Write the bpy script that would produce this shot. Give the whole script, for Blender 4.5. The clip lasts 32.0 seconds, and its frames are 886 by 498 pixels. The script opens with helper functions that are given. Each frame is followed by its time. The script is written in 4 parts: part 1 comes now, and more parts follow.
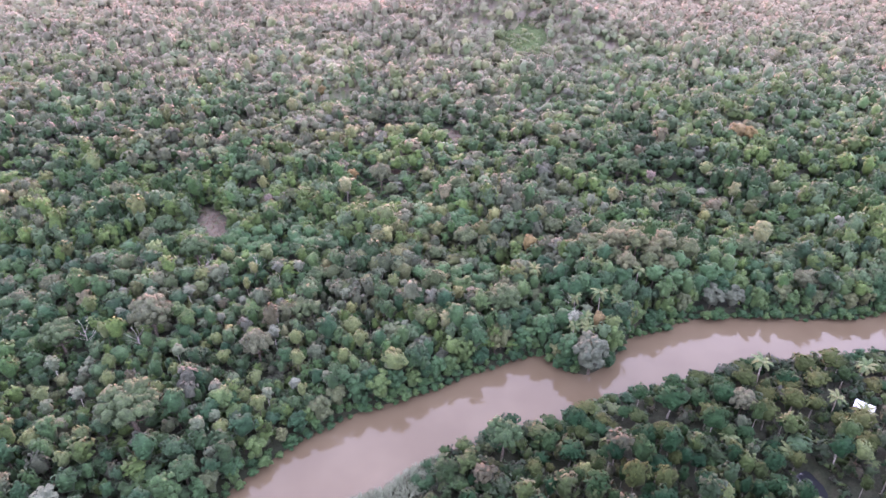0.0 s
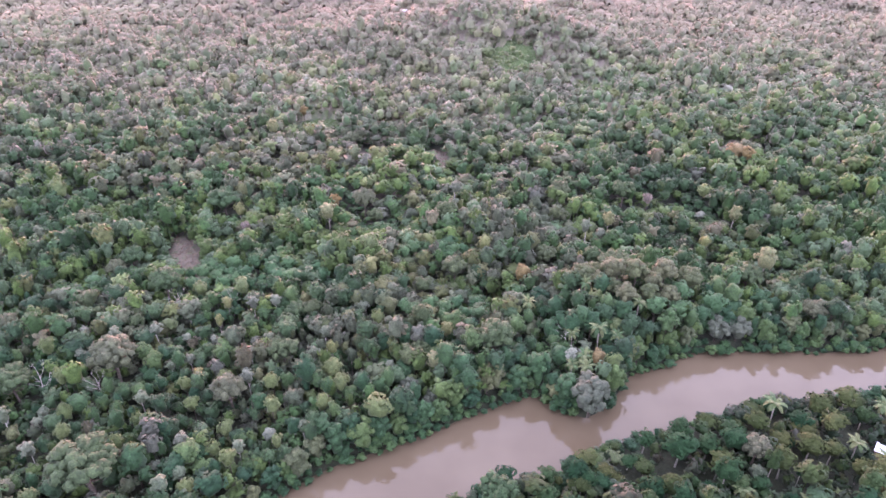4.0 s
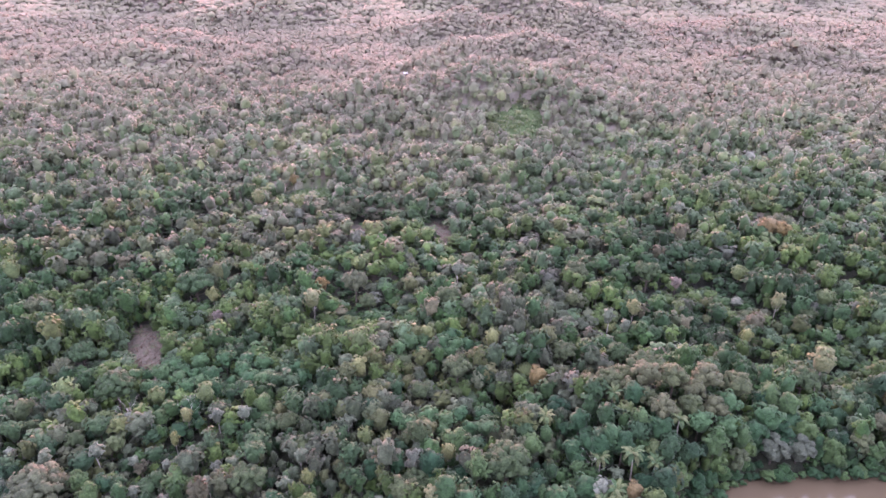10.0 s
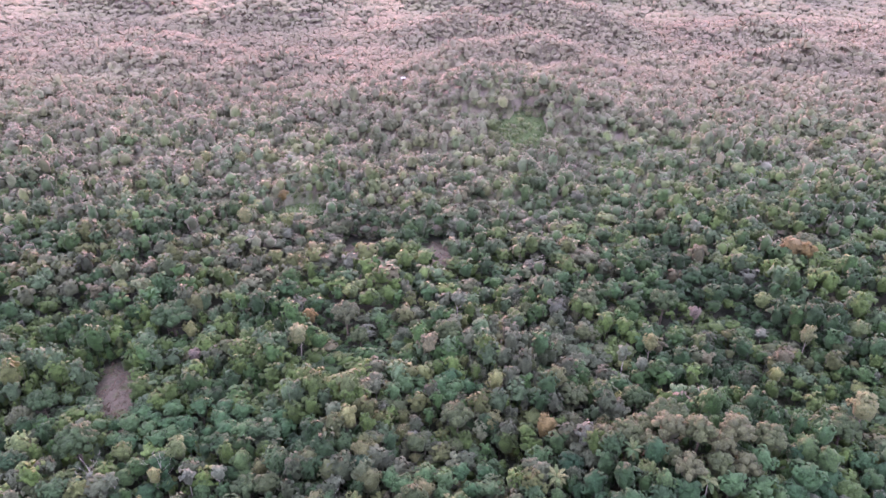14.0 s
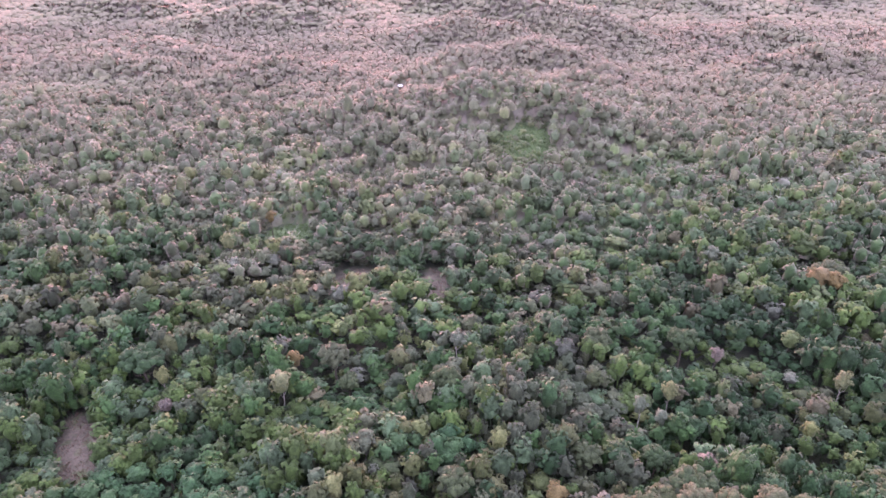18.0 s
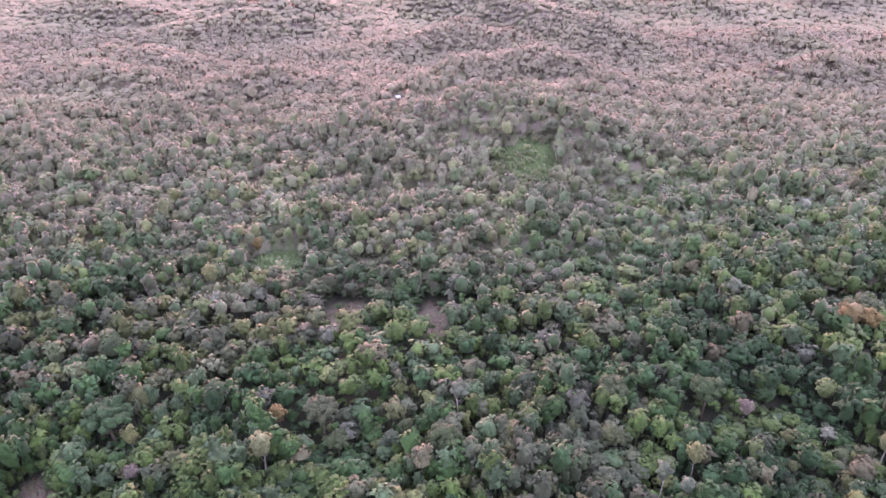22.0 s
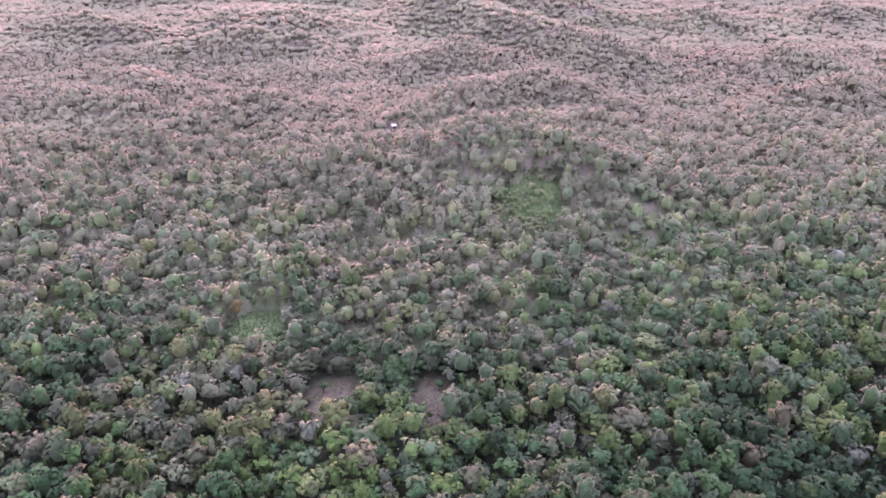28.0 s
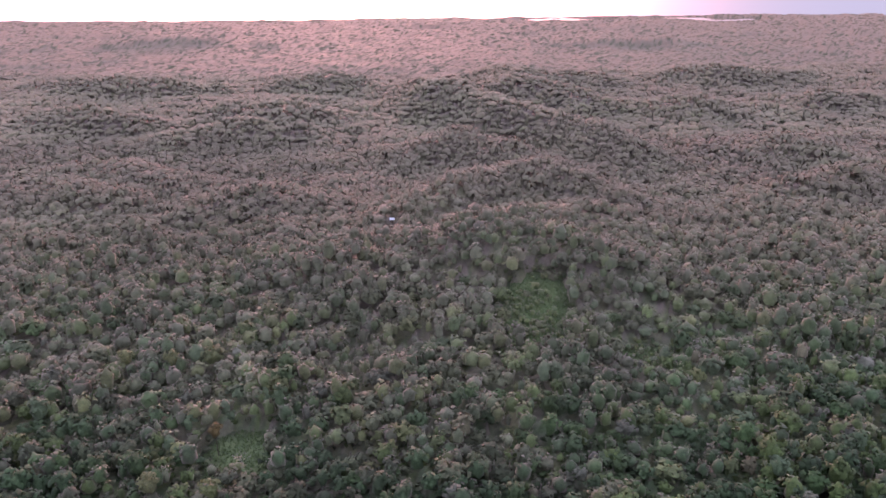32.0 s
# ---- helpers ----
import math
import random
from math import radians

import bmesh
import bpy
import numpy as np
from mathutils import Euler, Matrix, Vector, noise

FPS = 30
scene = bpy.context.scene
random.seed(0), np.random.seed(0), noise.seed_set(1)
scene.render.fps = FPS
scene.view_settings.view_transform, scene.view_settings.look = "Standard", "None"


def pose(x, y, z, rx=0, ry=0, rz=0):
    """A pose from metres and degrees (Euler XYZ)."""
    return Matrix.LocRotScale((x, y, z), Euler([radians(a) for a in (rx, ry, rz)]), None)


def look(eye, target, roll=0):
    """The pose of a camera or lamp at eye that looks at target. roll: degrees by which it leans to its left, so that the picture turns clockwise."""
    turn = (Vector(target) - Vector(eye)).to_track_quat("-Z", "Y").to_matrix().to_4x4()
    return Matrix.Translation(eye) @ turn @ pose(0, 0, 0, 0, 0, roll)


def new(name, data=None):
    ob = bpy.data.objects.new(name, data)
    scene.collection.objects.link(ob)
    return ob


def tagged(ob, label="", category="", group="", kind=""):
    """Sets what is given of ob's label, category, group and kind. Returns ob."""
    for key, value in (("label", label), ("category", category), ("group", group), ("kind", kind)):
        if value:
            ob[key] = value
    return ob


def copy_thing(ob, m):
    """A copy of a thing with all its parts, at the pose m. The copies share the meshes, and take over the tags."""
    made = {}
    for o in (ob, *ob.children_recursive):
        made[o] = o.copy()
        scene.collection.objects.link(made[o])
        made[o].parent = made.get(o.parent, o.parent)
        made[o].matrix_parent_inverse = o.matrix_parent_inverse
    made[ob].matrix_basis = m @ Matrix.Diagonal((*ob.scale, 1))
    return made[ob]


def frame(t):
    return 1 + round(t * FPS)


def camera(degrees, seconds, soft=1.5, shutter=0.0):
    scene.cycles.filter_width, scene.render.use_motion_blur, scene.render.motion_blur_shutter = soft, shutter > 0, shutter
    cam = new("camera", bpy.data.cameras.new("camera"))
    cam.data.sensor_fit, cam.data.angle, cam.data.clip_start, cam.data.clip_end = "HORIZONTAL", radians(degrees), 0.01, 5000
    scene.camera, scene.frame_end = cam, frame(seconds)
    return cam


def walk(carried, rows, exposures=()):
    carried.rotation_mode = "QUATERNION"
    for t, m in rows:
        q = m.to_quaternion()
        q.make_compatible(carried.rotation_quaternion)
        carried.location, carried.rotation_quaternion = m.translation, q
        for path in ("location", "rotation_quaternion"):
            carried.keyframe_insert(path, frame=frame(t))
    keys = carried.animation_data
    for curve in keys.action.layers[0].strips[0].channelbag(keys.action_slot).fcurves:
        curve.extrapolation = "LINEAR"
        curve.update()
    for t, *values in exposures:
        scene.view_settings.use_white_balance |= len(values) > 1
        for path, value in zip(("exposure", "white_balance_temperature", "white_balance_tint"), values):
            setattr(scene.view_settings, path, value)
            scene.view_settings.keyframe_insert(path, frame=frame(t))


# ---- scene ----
cam = camera(67.1, 32.0, soft=1.65)
PATH = [
    (0.0, 0.35, 0.84, 128.95, 56.80, -0.32, 0.53),
    (0.5, 0.36, 1.87, 128.66, 57.73, -0.36, 0.55),
    (1.0, 0.42, 3.04, 128.23, 58.07, -0.39, 0.61),
    (1.5, 0.46, 4.55, 127.89, 58.03, -0.40, 0.65),
    (2.0, 0.96, 6.28, 127.59, 58.00, -0.37, 0.58),
    (2.5, 0.55, 8.16, 127.31, 57.97, -0.45, -0.67),
    (3.0, 0.63, 10.14, 127.01, 57.95, -0.46, -0.60),
    (3.5, 0.67, 12.25, 126.43, 58.01, -0.44, -0.56),
    (5.5, 1.11, 21.32, 124.43, 59.49, -0.44, -0.40),
    (6.0, 1.23, 23.69, 123.89, 60.49, -0.46, -0.35),
    (6.5, 1.24, 26.36, 123.19, 61.44, -0.49, -0.35),
    (7.0, 1.21, 29.08, 122.60, 62.33, -0.51, -0.34),
    (7.5, 1.19, 31.73, 121.87, 62.85, -0.55, -0.34),
    (8.0, 1.19, 34.43, 121.20, 62.90, -0.54, -0.33),
    (8.5, 1.17, 37.16, 120.57, 62.94, -0.53, -0.34),
    (9.0, 1.14, 39.92, 120.04, 62.97, -0.52, -0.36),
    (9.5, 1.21, 42.43, 120.09, 62.97, -0.48, -0.34),
    (10.0, 1.30, 44.95, 120.20, 62.93, -0.43, -0.34),
    (10.5, 1.42, 47.37, 120.03, 62.90, -0.38, -0.33),
    (11.0, 1.51, 49.90, 119.75, 62.90, -0.33, -0.33),
    (11.5, 1.61, 52.44, 119.76, 62.87, -0.34, -0.35),
    (12.0, 1.70, 54.79, 119.84, 62.86, -0.32, -0.36),
    (12.5, 1.82, 57.29, 119.91, 62.82, -0.28, -0.37),
    (13.0, 1.94, 59.79, 119.98, 62.81, -0.22, -0.38),
    (13.5, 2.01, 62.37, 120.06, 62.80, -0.20, -0.40),
    (14.0, 2.12, 64.95, 120.15, 62.79, -0.18, -0.40),
    (14.5, 2.25, 67.52, 120.25, 62.79, -0.16, -0.42),
    (16.5, 2.65, 77.84, 120.63, 62.74, -0.14, -0.44),
    (17.0, 2.77, 80.40, 120.71, 62.75, -0.12, -0.44),
    (17.5, 2.87, 82.99, 120.81, 62.75, -0.11, -0.44),
    (18.0, 2.97, 85.58, 120.93, 62.74, -0.10, -0.44),
    (18.5, 3.05, 88.17, 121.01, 62.73, -0.09, -0.44),
    (19.0, 3.17, 90.72, 121.11, 62.72, -0.06, -0.43),
    (19.5, 3.22, 93.27, 121.15, 62.72, -0.02, -0.44),
    (20.0, 3.26, 95.84, 121.18, 62.72, -0.01, -0.46),
    (20.5, 3.31, 98.40, 121.23, 62.71, 0.01, -0.47),
    (21.0, 3.34, 100.96, 121.28, 62.71, 0.04, -0.48),
    (21.5, 3.45, 103.54, 121.37, 62.78, 0.05, -0.47),
    (22.0, 3.49, 106.12, 121.49, 62.93, 0.06, -0.48),
    (22.5, 3.55, 108.72, 121.59, 63.03, 0.08, -0.50),
    (23.0, 3.60, 111.27, 121.60, 63.17, 0.07, -0.51),
    (23.5, 3.64, 113.85, 121.79, 63.27, 0.04, -0.49),
    (24.0, 3.68, 116.44, 121.96, 63.30, 0.01, -0.50),
    (24.5, 3.77, 119.07, 122.30, 63.27, -0.01, -0.48),
    (25.0, 3.83, 121.69, 123.04, 63.25, -0.01, -0.48),
    (25.5, 3.91, 124.34, 124.01, 63.22, 0.02, -0.48),
    (27.5, 4.23, 134.56, 127.45, 63.28, 0.15, -0.53),
    (28.0, 4.28, 137.08, 128.36, 63.28, 0.11, -0.53),
    (28.5, 4.38, 139.54, 129.00, 63.48, 0.17, -0.55),
    (29.0, 4.44, 141.96, 129.57, 64.40, 0.20, -0.57),
    (29.5, 4.55, 144.35, 130.11, 65.34, 0.24, -0.61),
    (30.0, 4.59, 146.72, 130.59, 66.23, 0.28, -0.65),
    (30.5, 4.89, 148.85, 130.94, 67.16, 0.33, -0.61),
    (31.0, 5.15, 151.00, 131.28, 68.11, 0.38, -0.59),
    (31.5, 5.45, 153.18, 131.73, 69.01, 0.47, -0.57),
    (32.0, 5.76, 155.31, 132.13, 69.91, 0.55, -0.54),
]
walk(cam, [(t, pose(x, y, z, rx, ry, rz)) for t, x, y, z, rx, ry, rz in PATH],
     exposures=[(0.0, 2.68, 5900, 50), (6.0, 2.52, 5900, 51), (9.0, 2.39, 5900, 52), (14.0, 2.33, 5950, 54), (20.0, 2.23, 5950, 54), (28.0, 2.12, 5900, 53), (30.0, 1.82, 5900, 52), (31.0, 1.46, 5950, 51), (32.0, 1.03, 5950, 49)])


# ---- light ----
SUN_AZ, SUN_EL = 8.0, 3.0          # degrees left of the way ahead, degrees over the horizon
world = bpy.data.worlds.new("evening_sky")
scene.world = world
world.use_nodes = True
wn, wl = world.node_tree.nodes, world.node_tree.links
sky = wn.new("ShaderNodeTexSky")
sky.sky_type, sky.sun_disc = "NISHITA", False
sky.sun_elevation, sky.sun_rotation = radians(SUN_EL), radians(-SUN_AZ)
sky.air_density, sky.dust_density, sky.ozone_density, sky.altitude = 1.0, 6.0, 1.5, 100.0
wn["Background"].inputs["Strength"].default_value = 0.12
wl.new(sky.outputs["Color"], wn["Background"].inputs["Color"])
veil = wn.new("ShaderNodeBackground")      # the even white of the hazy evening sky
veil.inputs["Color"].default_value = (0.74, 0.82, 0.85, 1)
both = wn.new("ShaderNodeAddShader")
wl.new(wn["Background"].outputs[0], both.inputs[0])
wl.new(veil.outputs[0], both.inputs[1])
way = Vector((-math.sin(radians(SUN_AZ)) * math.cos(radians(SUN_EL)), math.cos(radians(SUN_AZ)) * math.cos(radians(SUN_EL)), math.sin(radians(SUN_EL))))
place = wn.new("ShaderNodeTexCoord")       # the bright haze round the low sun
height = wn.new("ShaderNodeSeparateXYZ")   # the haze dims the sky towards the horizon
wl.new(place.outputs["Generated"], height.inputs[0])
dimmed = wn.new("ShaderNodeMapRange")
dimmed.inputs["From Min"].default_value, dimmed.inputs["From Max"].default_value = 0.0, 0.35
dimmed.inputs["To Min"].default_value, dimmed.inputs["To Max"].default_value = 0.36, 0.84
wl.new(height.outputs["Z"], dimmed.inputs["Value"])
wl.new(dimmed.outputs[0], veil.inputs["Strength"])
near_sun = wn.new("ShaderNodeVectorMath")
near_sun.operation = "DOT_PRODUCT"
near_sun.inputs[1].default_value = way
wl.new(place.outputs["Generated"], near_sun.inputs[0])
clipped = wn.new("ShaderNodeMath")
clipped.operation = "MAXIMUM"
clipped.inputs[1].default_value = 0.0
wl.new(near_sun.outputs["Value"], clipped.inputs[0])
halo = wn.new("ShaderNodeMath")
halo.operation = "POWER"
halo.inputs[1].default_value = 260.0
wl.new(clipped.outputs[0], halo.inputs[0])
much = wn.new("ShaderNodeMath")
much.operation = "MULTIPLY"
much.inputs[1].default_value = 9.0
wl.new(halo.outputs[0], much.inputs[0])
glow = wn.new("ShaderNodeBackground")
glow.inputs["Color"].default_value = (1.0, 0.55, 0.22, 1)
wl.new(much.outputs[0], glow.inputs["Strength"])
all_sky = wn.new("ShaderNodeAddShader")
wl.new(both.outputs[0], all_sky.inputs[0])
wl.new(glow.outputs[0], all_sky.inputs[1])
wide_halo = wn.new("ShaderNodeMath")      # the wide pink evening glow about it
wide_halo.operation = "POWER"
wide_halo.inputs[1].default_value = 28.0
wl.new(clipped.outputs[0], wide_halo.inputs[0])
wide_much = wn.new("ShaderNodeMath")
wide_much.operation = "MULTIPLY"
wide_much.inputs[1].default_value = 9.4
wl.new(wide_halo.outputs[0], wide_much.inputs[0])
pink_glow = wn.new("ShaderNodeBackground")
pink_glow.inputs["Color"].default_value = (1.0, 0.37, 0.28, 1)
wl.new(wide_much.outputs[0], pink_glow.inputs["Strength"])
evening = wn.new("ShaderNodeAddShader")
wl.new(all_sky.outputs[0], evening.inputs[0])
wl.new(pink_glow.outputs[0], evening.inputs[1])
wl.new(evening.outputs[0], wn["World Output"].inputs["Surface"])

sun = new("sun", bpy.data.lights.new("sun", "SUN"))
sun.data.energy, sun.data.angle, sun.data.color = 1.5, radians(25), (1.0, 0.58, 0.47)
sun.matrix_world = look(way * 300, (0, 0, 0))

rng = np.random.default_rng(7)


# ---- materials ----
def material(name, roughness=0.7, specular=0.4):
    m = bpy.data.materials.new(name)
    m.use_nodes = True
    b = m.node_tree.nodes["Principled BSDF"]
    b.inputs["Roughness"].default_value = roughness
    b.inputs["Specular IOR Level"].default_value = specular
    return m, m.node_tree.nodes, m.node_tree.links, b


def noise_node(nodes, links, scale, detail=4.0, coord="Object"):
    co = nodes.new("ShaderNodeTexCoord") if coord == "Object" else nodes.new("ShaderNodeNewGeometry")
    n = nodes.new("ShaderNodeTexNoise")
    n.inputs["Scale"].default_value, n.inputs["Detail"].default_value = scale, detail
    links.new(co.outputs["Object" if coord == "Object" else "Position"], n.inputs["Vector"])
    return n


def ramp(nodes, links, source, stops):
    r = nodes.new("ShaderNodeValToRGB")
    while len(r.color_ramp.elements) < len(stops):
        r.color_ramp.elements.new(0.5)
    for e, (p, c) in zip(r.color_ramp.elements, stops):
        e.position, e.color = p, (*c, 1)
    links.new(source, r.inputs["Fac"])
    return r


def mixed(nodes, links, fac, a, b, mode="MIX"):
    x = nodes.new("ShaderNodeMix")
    x.data_type, x.blend_type = "RGBA", mode
    for value, slot in ((fac, 0), (a, 6), (b, 7)):
        if isinstance(value, (int, float)):
            x.inputs[slot].default_value = value
        elif isinstance(value, tuple):
            x.inputs[slot].default_value = (*value, 1)
        else:
            links.new(value, x.inputs[slot])
    return x.outputs[2]


def bumped(nodes, links, shader, height, strength, distance):
    b = nodes.new("ShaderNodeBump")
    b.inputs["Strength"].default_value, b.inputs["Distance"].default_value = strength, distance
    links.new(height, b.inputs["Height"])
    links.new(b.outputs["Normal"], shader.inputs["Normal"])


def leaf_material(name, tones=None, sheen=0.08, sheen_tint=(0.95, 0.93, 0.85), thin=0.3, waxy=0.2, grain=1.0, gloss=0.65):
    """Foliage. tones: three colours over which single trees vary; None: each tree's own colour, carried by the mesh."""
    m, n, l, b = material(name, gloss, waxy)
    if tones:
        info = n.new("ShaderNodeObjectInfo")
        base = ramp(n, l, info.outputs["Random"], [(p, (r * 0.91, g, b * 1.12)) for p, (r, g, b) in zip((0.0, 0.5, 1.0), tones)]).outputs["Color"]
    else:
        a = n.new("ShaderNodeAttribute")
        a.attribute_name = "leaf_colour"
        base = a.outputs["Color"]
    coarse = noise_node(n, l, 0.55, 3.0, "Position")
    fine = noise_node(n, l, 2.6, 4.0, "Position")
    c1 = ramp(n, l, coarse.outputs["Fac"], [(0.3, (0.74, 0.77, 0.79)), (0.7, (1.2, 1.18, 1.18))]).outputs["Color"]
    c2 = ramp(n, l, fine.outputs["Fac"], [(0.3, tuple(1 - grain * v for v in (0.36, 0.35, 0.33))), (0.72, tuple(1 + grain * v for v in (0.34, 0.32, 0.25)))]).outputs["Color"]
    geo = n.new("ShaderNodeNewGeometry")
    c3 = ramp(n, l, geo.outputs["Random Per Island"], [(0.0, (0.82, 0.83, 0.83)), (1.0, (1.18, 1.17, 1.14))] if tones else [(0.0, (1 - 0.18 * grain,) * 3), (1.0, (1 + 0.19 * grain,) * 3)]).outputs["Color"]
    col = mixed(n, l, 1.0, mixed(n, l, 1.0, mixed(n, l, 1.0, base, c1, "MULTIPLY"), c2, "MULTIPLY"), c3, "MULTIPLY")
    l.new(col, b.inputs["Base Color"])
    # leaf sheen; on the farther materials its pale pink imitates haze
    b.inputs["Sheen Weight"].default_value, b.inputs["Sheen Roughness"].default_value = sheen, 0.5
    b.inputs["Sheen Tint"].default_value = (*sheen_tint, 1)
    bumped(n, l, b, fine.outputs["Fac"], 0.45 * grain, 0.3)
    t = n.new("ShaderNodeBsdfTranslucent")
    l.new(col, t.inputs["Color"])
    mx = n.new("ShaderNodeMixShader")
    mx.inputs["Fac"].default_value = thin
    l.new(b.outputs[0], mx.inputs[1])
    l.new(t.outputs[0], mx.inputs[2])
    l.new(mx.outputs[0], n["Material Output"].inputs["Surface"])
    return m



def bark_material(name, dark, light):
    m, n, l, b = material(name, 0.85, 0.2)
    k = noise_node(n, l, 3.0, 5.0)
    l.new(ramp(n, l, k.outputs["Fac"], [(0.35, dark), (0.65, light)]).outputs["Color"], b.inputs["Base Color"])
    bumped(n, l, b, k.outputs["Fac"], 0.5, 0.05)
    return m


def plain_material(name, stops, scale, roughness=0.85, relief=0.1, coord="Position", specular=0.3):
    m, n, l, b = material(name, roughness, specular)
    k = noise_node(n, l, scale, 6.0, coord)
    k2 = noise_node(n, l, scale * 7, 3.0, coord)
    c = ramp(n, l, k.outputs["Fac"], stops).outputs["Color"]
    v = ramp(n, l, k2.outputs["Fac"], [(0.3, (0.7, 0.7, 0.7)), (0.7, (1.2, 1.2, 1.2))]).outputs["Color"]
    l.new(mixed(n, l, 1.0, c, v, "MULTIPLY"), b.inputs["Base Color"])
    bumped(n, l, b, k2.outputs["Fac"], 0.6, relief)
    return m


def ground_material():
    """Dark leaf litter; where the mesh says so, bare soil or meadow grass."""
    m, n, l, b = material("forest_ground", 0.9, 0.2)
    k, k2 = noise_node(n, l, 0.3, 6.0, "Position"), noise_node(n, l, 1.9, 4.0, "Position")
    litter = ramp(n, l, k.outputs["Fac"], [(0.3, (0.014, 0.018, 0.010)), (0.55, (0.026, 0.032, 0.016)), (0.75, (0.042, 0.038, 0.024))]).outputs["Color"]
    soil = ramp(n, l, k.outputs["Fac"], [(0.3, (0.095, 0.088, 0.058)), (0.5, (0.150, 0.120, 0.092)), (0.64, (0.095, 0.112, 0.052))]).outputs["Color"]
    grass = ramp(n, l, k.outputs["Fac"], [(0.3, (0.080, 0.130, 0.050)), (0.6, (0.106, 0.148, 0.058)), (0.8, (0.140, 0.160, 0.074))]).outputs["Color"]
    a = n.new("ShaderNodeAttribute")
    a.attribute_name = "leaf_colour"
    split = n.new("ShaderNodeSeparateColor")
    l.new(a.outputs["Color"], split.inputs[0])
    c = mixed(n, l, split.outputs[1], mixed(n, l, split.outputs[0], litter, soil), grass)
    v = ramp(n, l, k2.outputs["Fac"], [(0.3, (0.65, 0.65, 0.65)), (0.7, (1.25, 1.25, 1.25))]).outputs["Color"]
    l.new(mixed(n, l, 1.0, c, v, "MULTIPLY"), b.inputs["Base Color"])
    b.inputs["Sheen Weight"].default_value, b.inputs["Sheen Roughness"].default_value = 0.15, 0.5
    bumped(n, l, b, k2.outputs["Fac"], 0.6, 0.25)
    return m


forest_ground = ground_material()
canopy_leaves = leaf_material("canopy_leaves", None, 0.10, (0.95, 0.93, 0.85))
# copies of the canopy leaves with stronger pink sheen, painted haze for the distance
hazed_mid_leaves = leaf_material("hazed_slope_leaves", None, 0.31, (1.0, 0.77, 0.72), 0.15, 0.22, 0.7, 0.7)
hazed_upper_leaves = leaf_material("hazed_upper_slope_leaves", None, 0.33, (1.0, 0.73, 0.66), 0.12, 0.18, 0.45, 0.75)
hazed_hill_leaves = leaf_material("hazed_hill_leaves", None, 0.275, (1.0, 0.73, 0.65), 0.12, 0.14, 0.4, 0.75)
hazed_far_leaves = leaf_material("hazed_far_leaves", None, 0.25, (1.0, 0.72, 0.67), 0.3, 0.16, 0.5, 0.75)
bark_brown = bark_material("bark_brown", (0.05, 0.04, 0.03), (0.13, 0.11, 0.09))
bark_pale = bark_material("bark_pale", (0.18, 0.16, 0.135), (0.36, 0.33, 0.29))
bark_white = bark_material("bark_white", (0.30, 0.28, 0.25), (0.52, 0.49, 0.44))

river_water, _n, _l, _b = material("muddy_water", 0.06, 0.31)
_k = noise_node(_n, _l, 0.05, 3.0, "Position")
_l.new(ramp(_n, _l, _k.outputs["Fac"], [(0.35, (0.088, 0.066, 0.040)), (0.65, (0.106, 0.082, 0.052))]).outputs["Color"], _b.inputs["Base Color"])
_w = noise_node(_n, _l, 0.9, 3.0, "Position")
bumped(_n, _l, _b, _w.outputs["Fac"], 0.06, 0.08)
pond_water, _n, _l, _b = material("pond_water", 0.04, 0.5)
_b.inputs["Base Color"].default_value = (0.02, 0.022, 0.025, 1)


# ---- numbers of the land ----
def lattice(x, y, scale, seed):
    """Smooth value noise between -1 and 1."""
    x, y = np.asarray(x, float) / scale, np.asarray(y, float) / scale
    ix, iy = np.floor(x).astype(np.int64), np.floor(y).astype(np.int64)
    fx, fy = x - ix, y - iy
    fx, fy = fx * fx * (3 - 2 * fx), fy * fy * (3 - 2 * fy)

    def h(i, j):
        k = (i * 374761393 + j * 668265263 + seed * 1442695041) & 0x7FFFFFFF
        k = ((k ^ (k >> 13)) * 1274126177) & 0x7FFFFFFF
        return ((k ^ (k >> 16)) & 0xFFFF) / 32767.5 - 1
    a, b, c, d = h(ix, iy), h(ix + 1, iy), h(ix, iy + 1), h(ix + 1, iy + 1)
    return (a * (1 - fx) + b * fx) * (1 - fy) + (c * (1 - fx) + d * fx) * fy


FAR_BANK = [(-900, -420), (-300, -110), (-110, 40), (-50, 96), (-41, 106), (-27, 120), (-12, 127), (2, 134), (19, 142.5), (28, 144),
            (33, 139), (40, 136), (46, 141), (54, 152), (66, 158.5), (75, 162), (90, 163), (107, 163), (121, 162), (139, 167), (230, 185), (420, 175), (900, 260)]
NEAR_BANK = [(-900, -470), (-300, -150), (-100, 14), (-50, 62), (-23, 90), (-12, 96), (-2, 103), (9, 110), (25, 114), (39, 121), (49, 126),
             (64, 131), (82, 136), (98, 138), (128, 144), (230, 160), (420, 150), (900, 232)]
far_bank = lambda x: np.interp(x, *zip(*FAR_BANK)) + 1.2 * lattice(x, x * 0, 7.0, 5)
near_bank = lambda x: np.interp(x, *zip(*NEAR_BANK)) + 3.0 + 1.2 * lattice(x, x * 0 + 50, 7.0, 6)
WATER = -1.0

# knolls and hollows: centre, half-axes, turn, height
HILLS = [(58, 177, 21, 12, 20, 8), (92, 199, 16, 9, 0, -3.5), (20, 190, 9, 8, 0, -3.5), (22, 466, 62, 37, -8, 18), (85, 445, 45, 34, -25, 9), (-22, 530, 10, 14, 0, 5)]
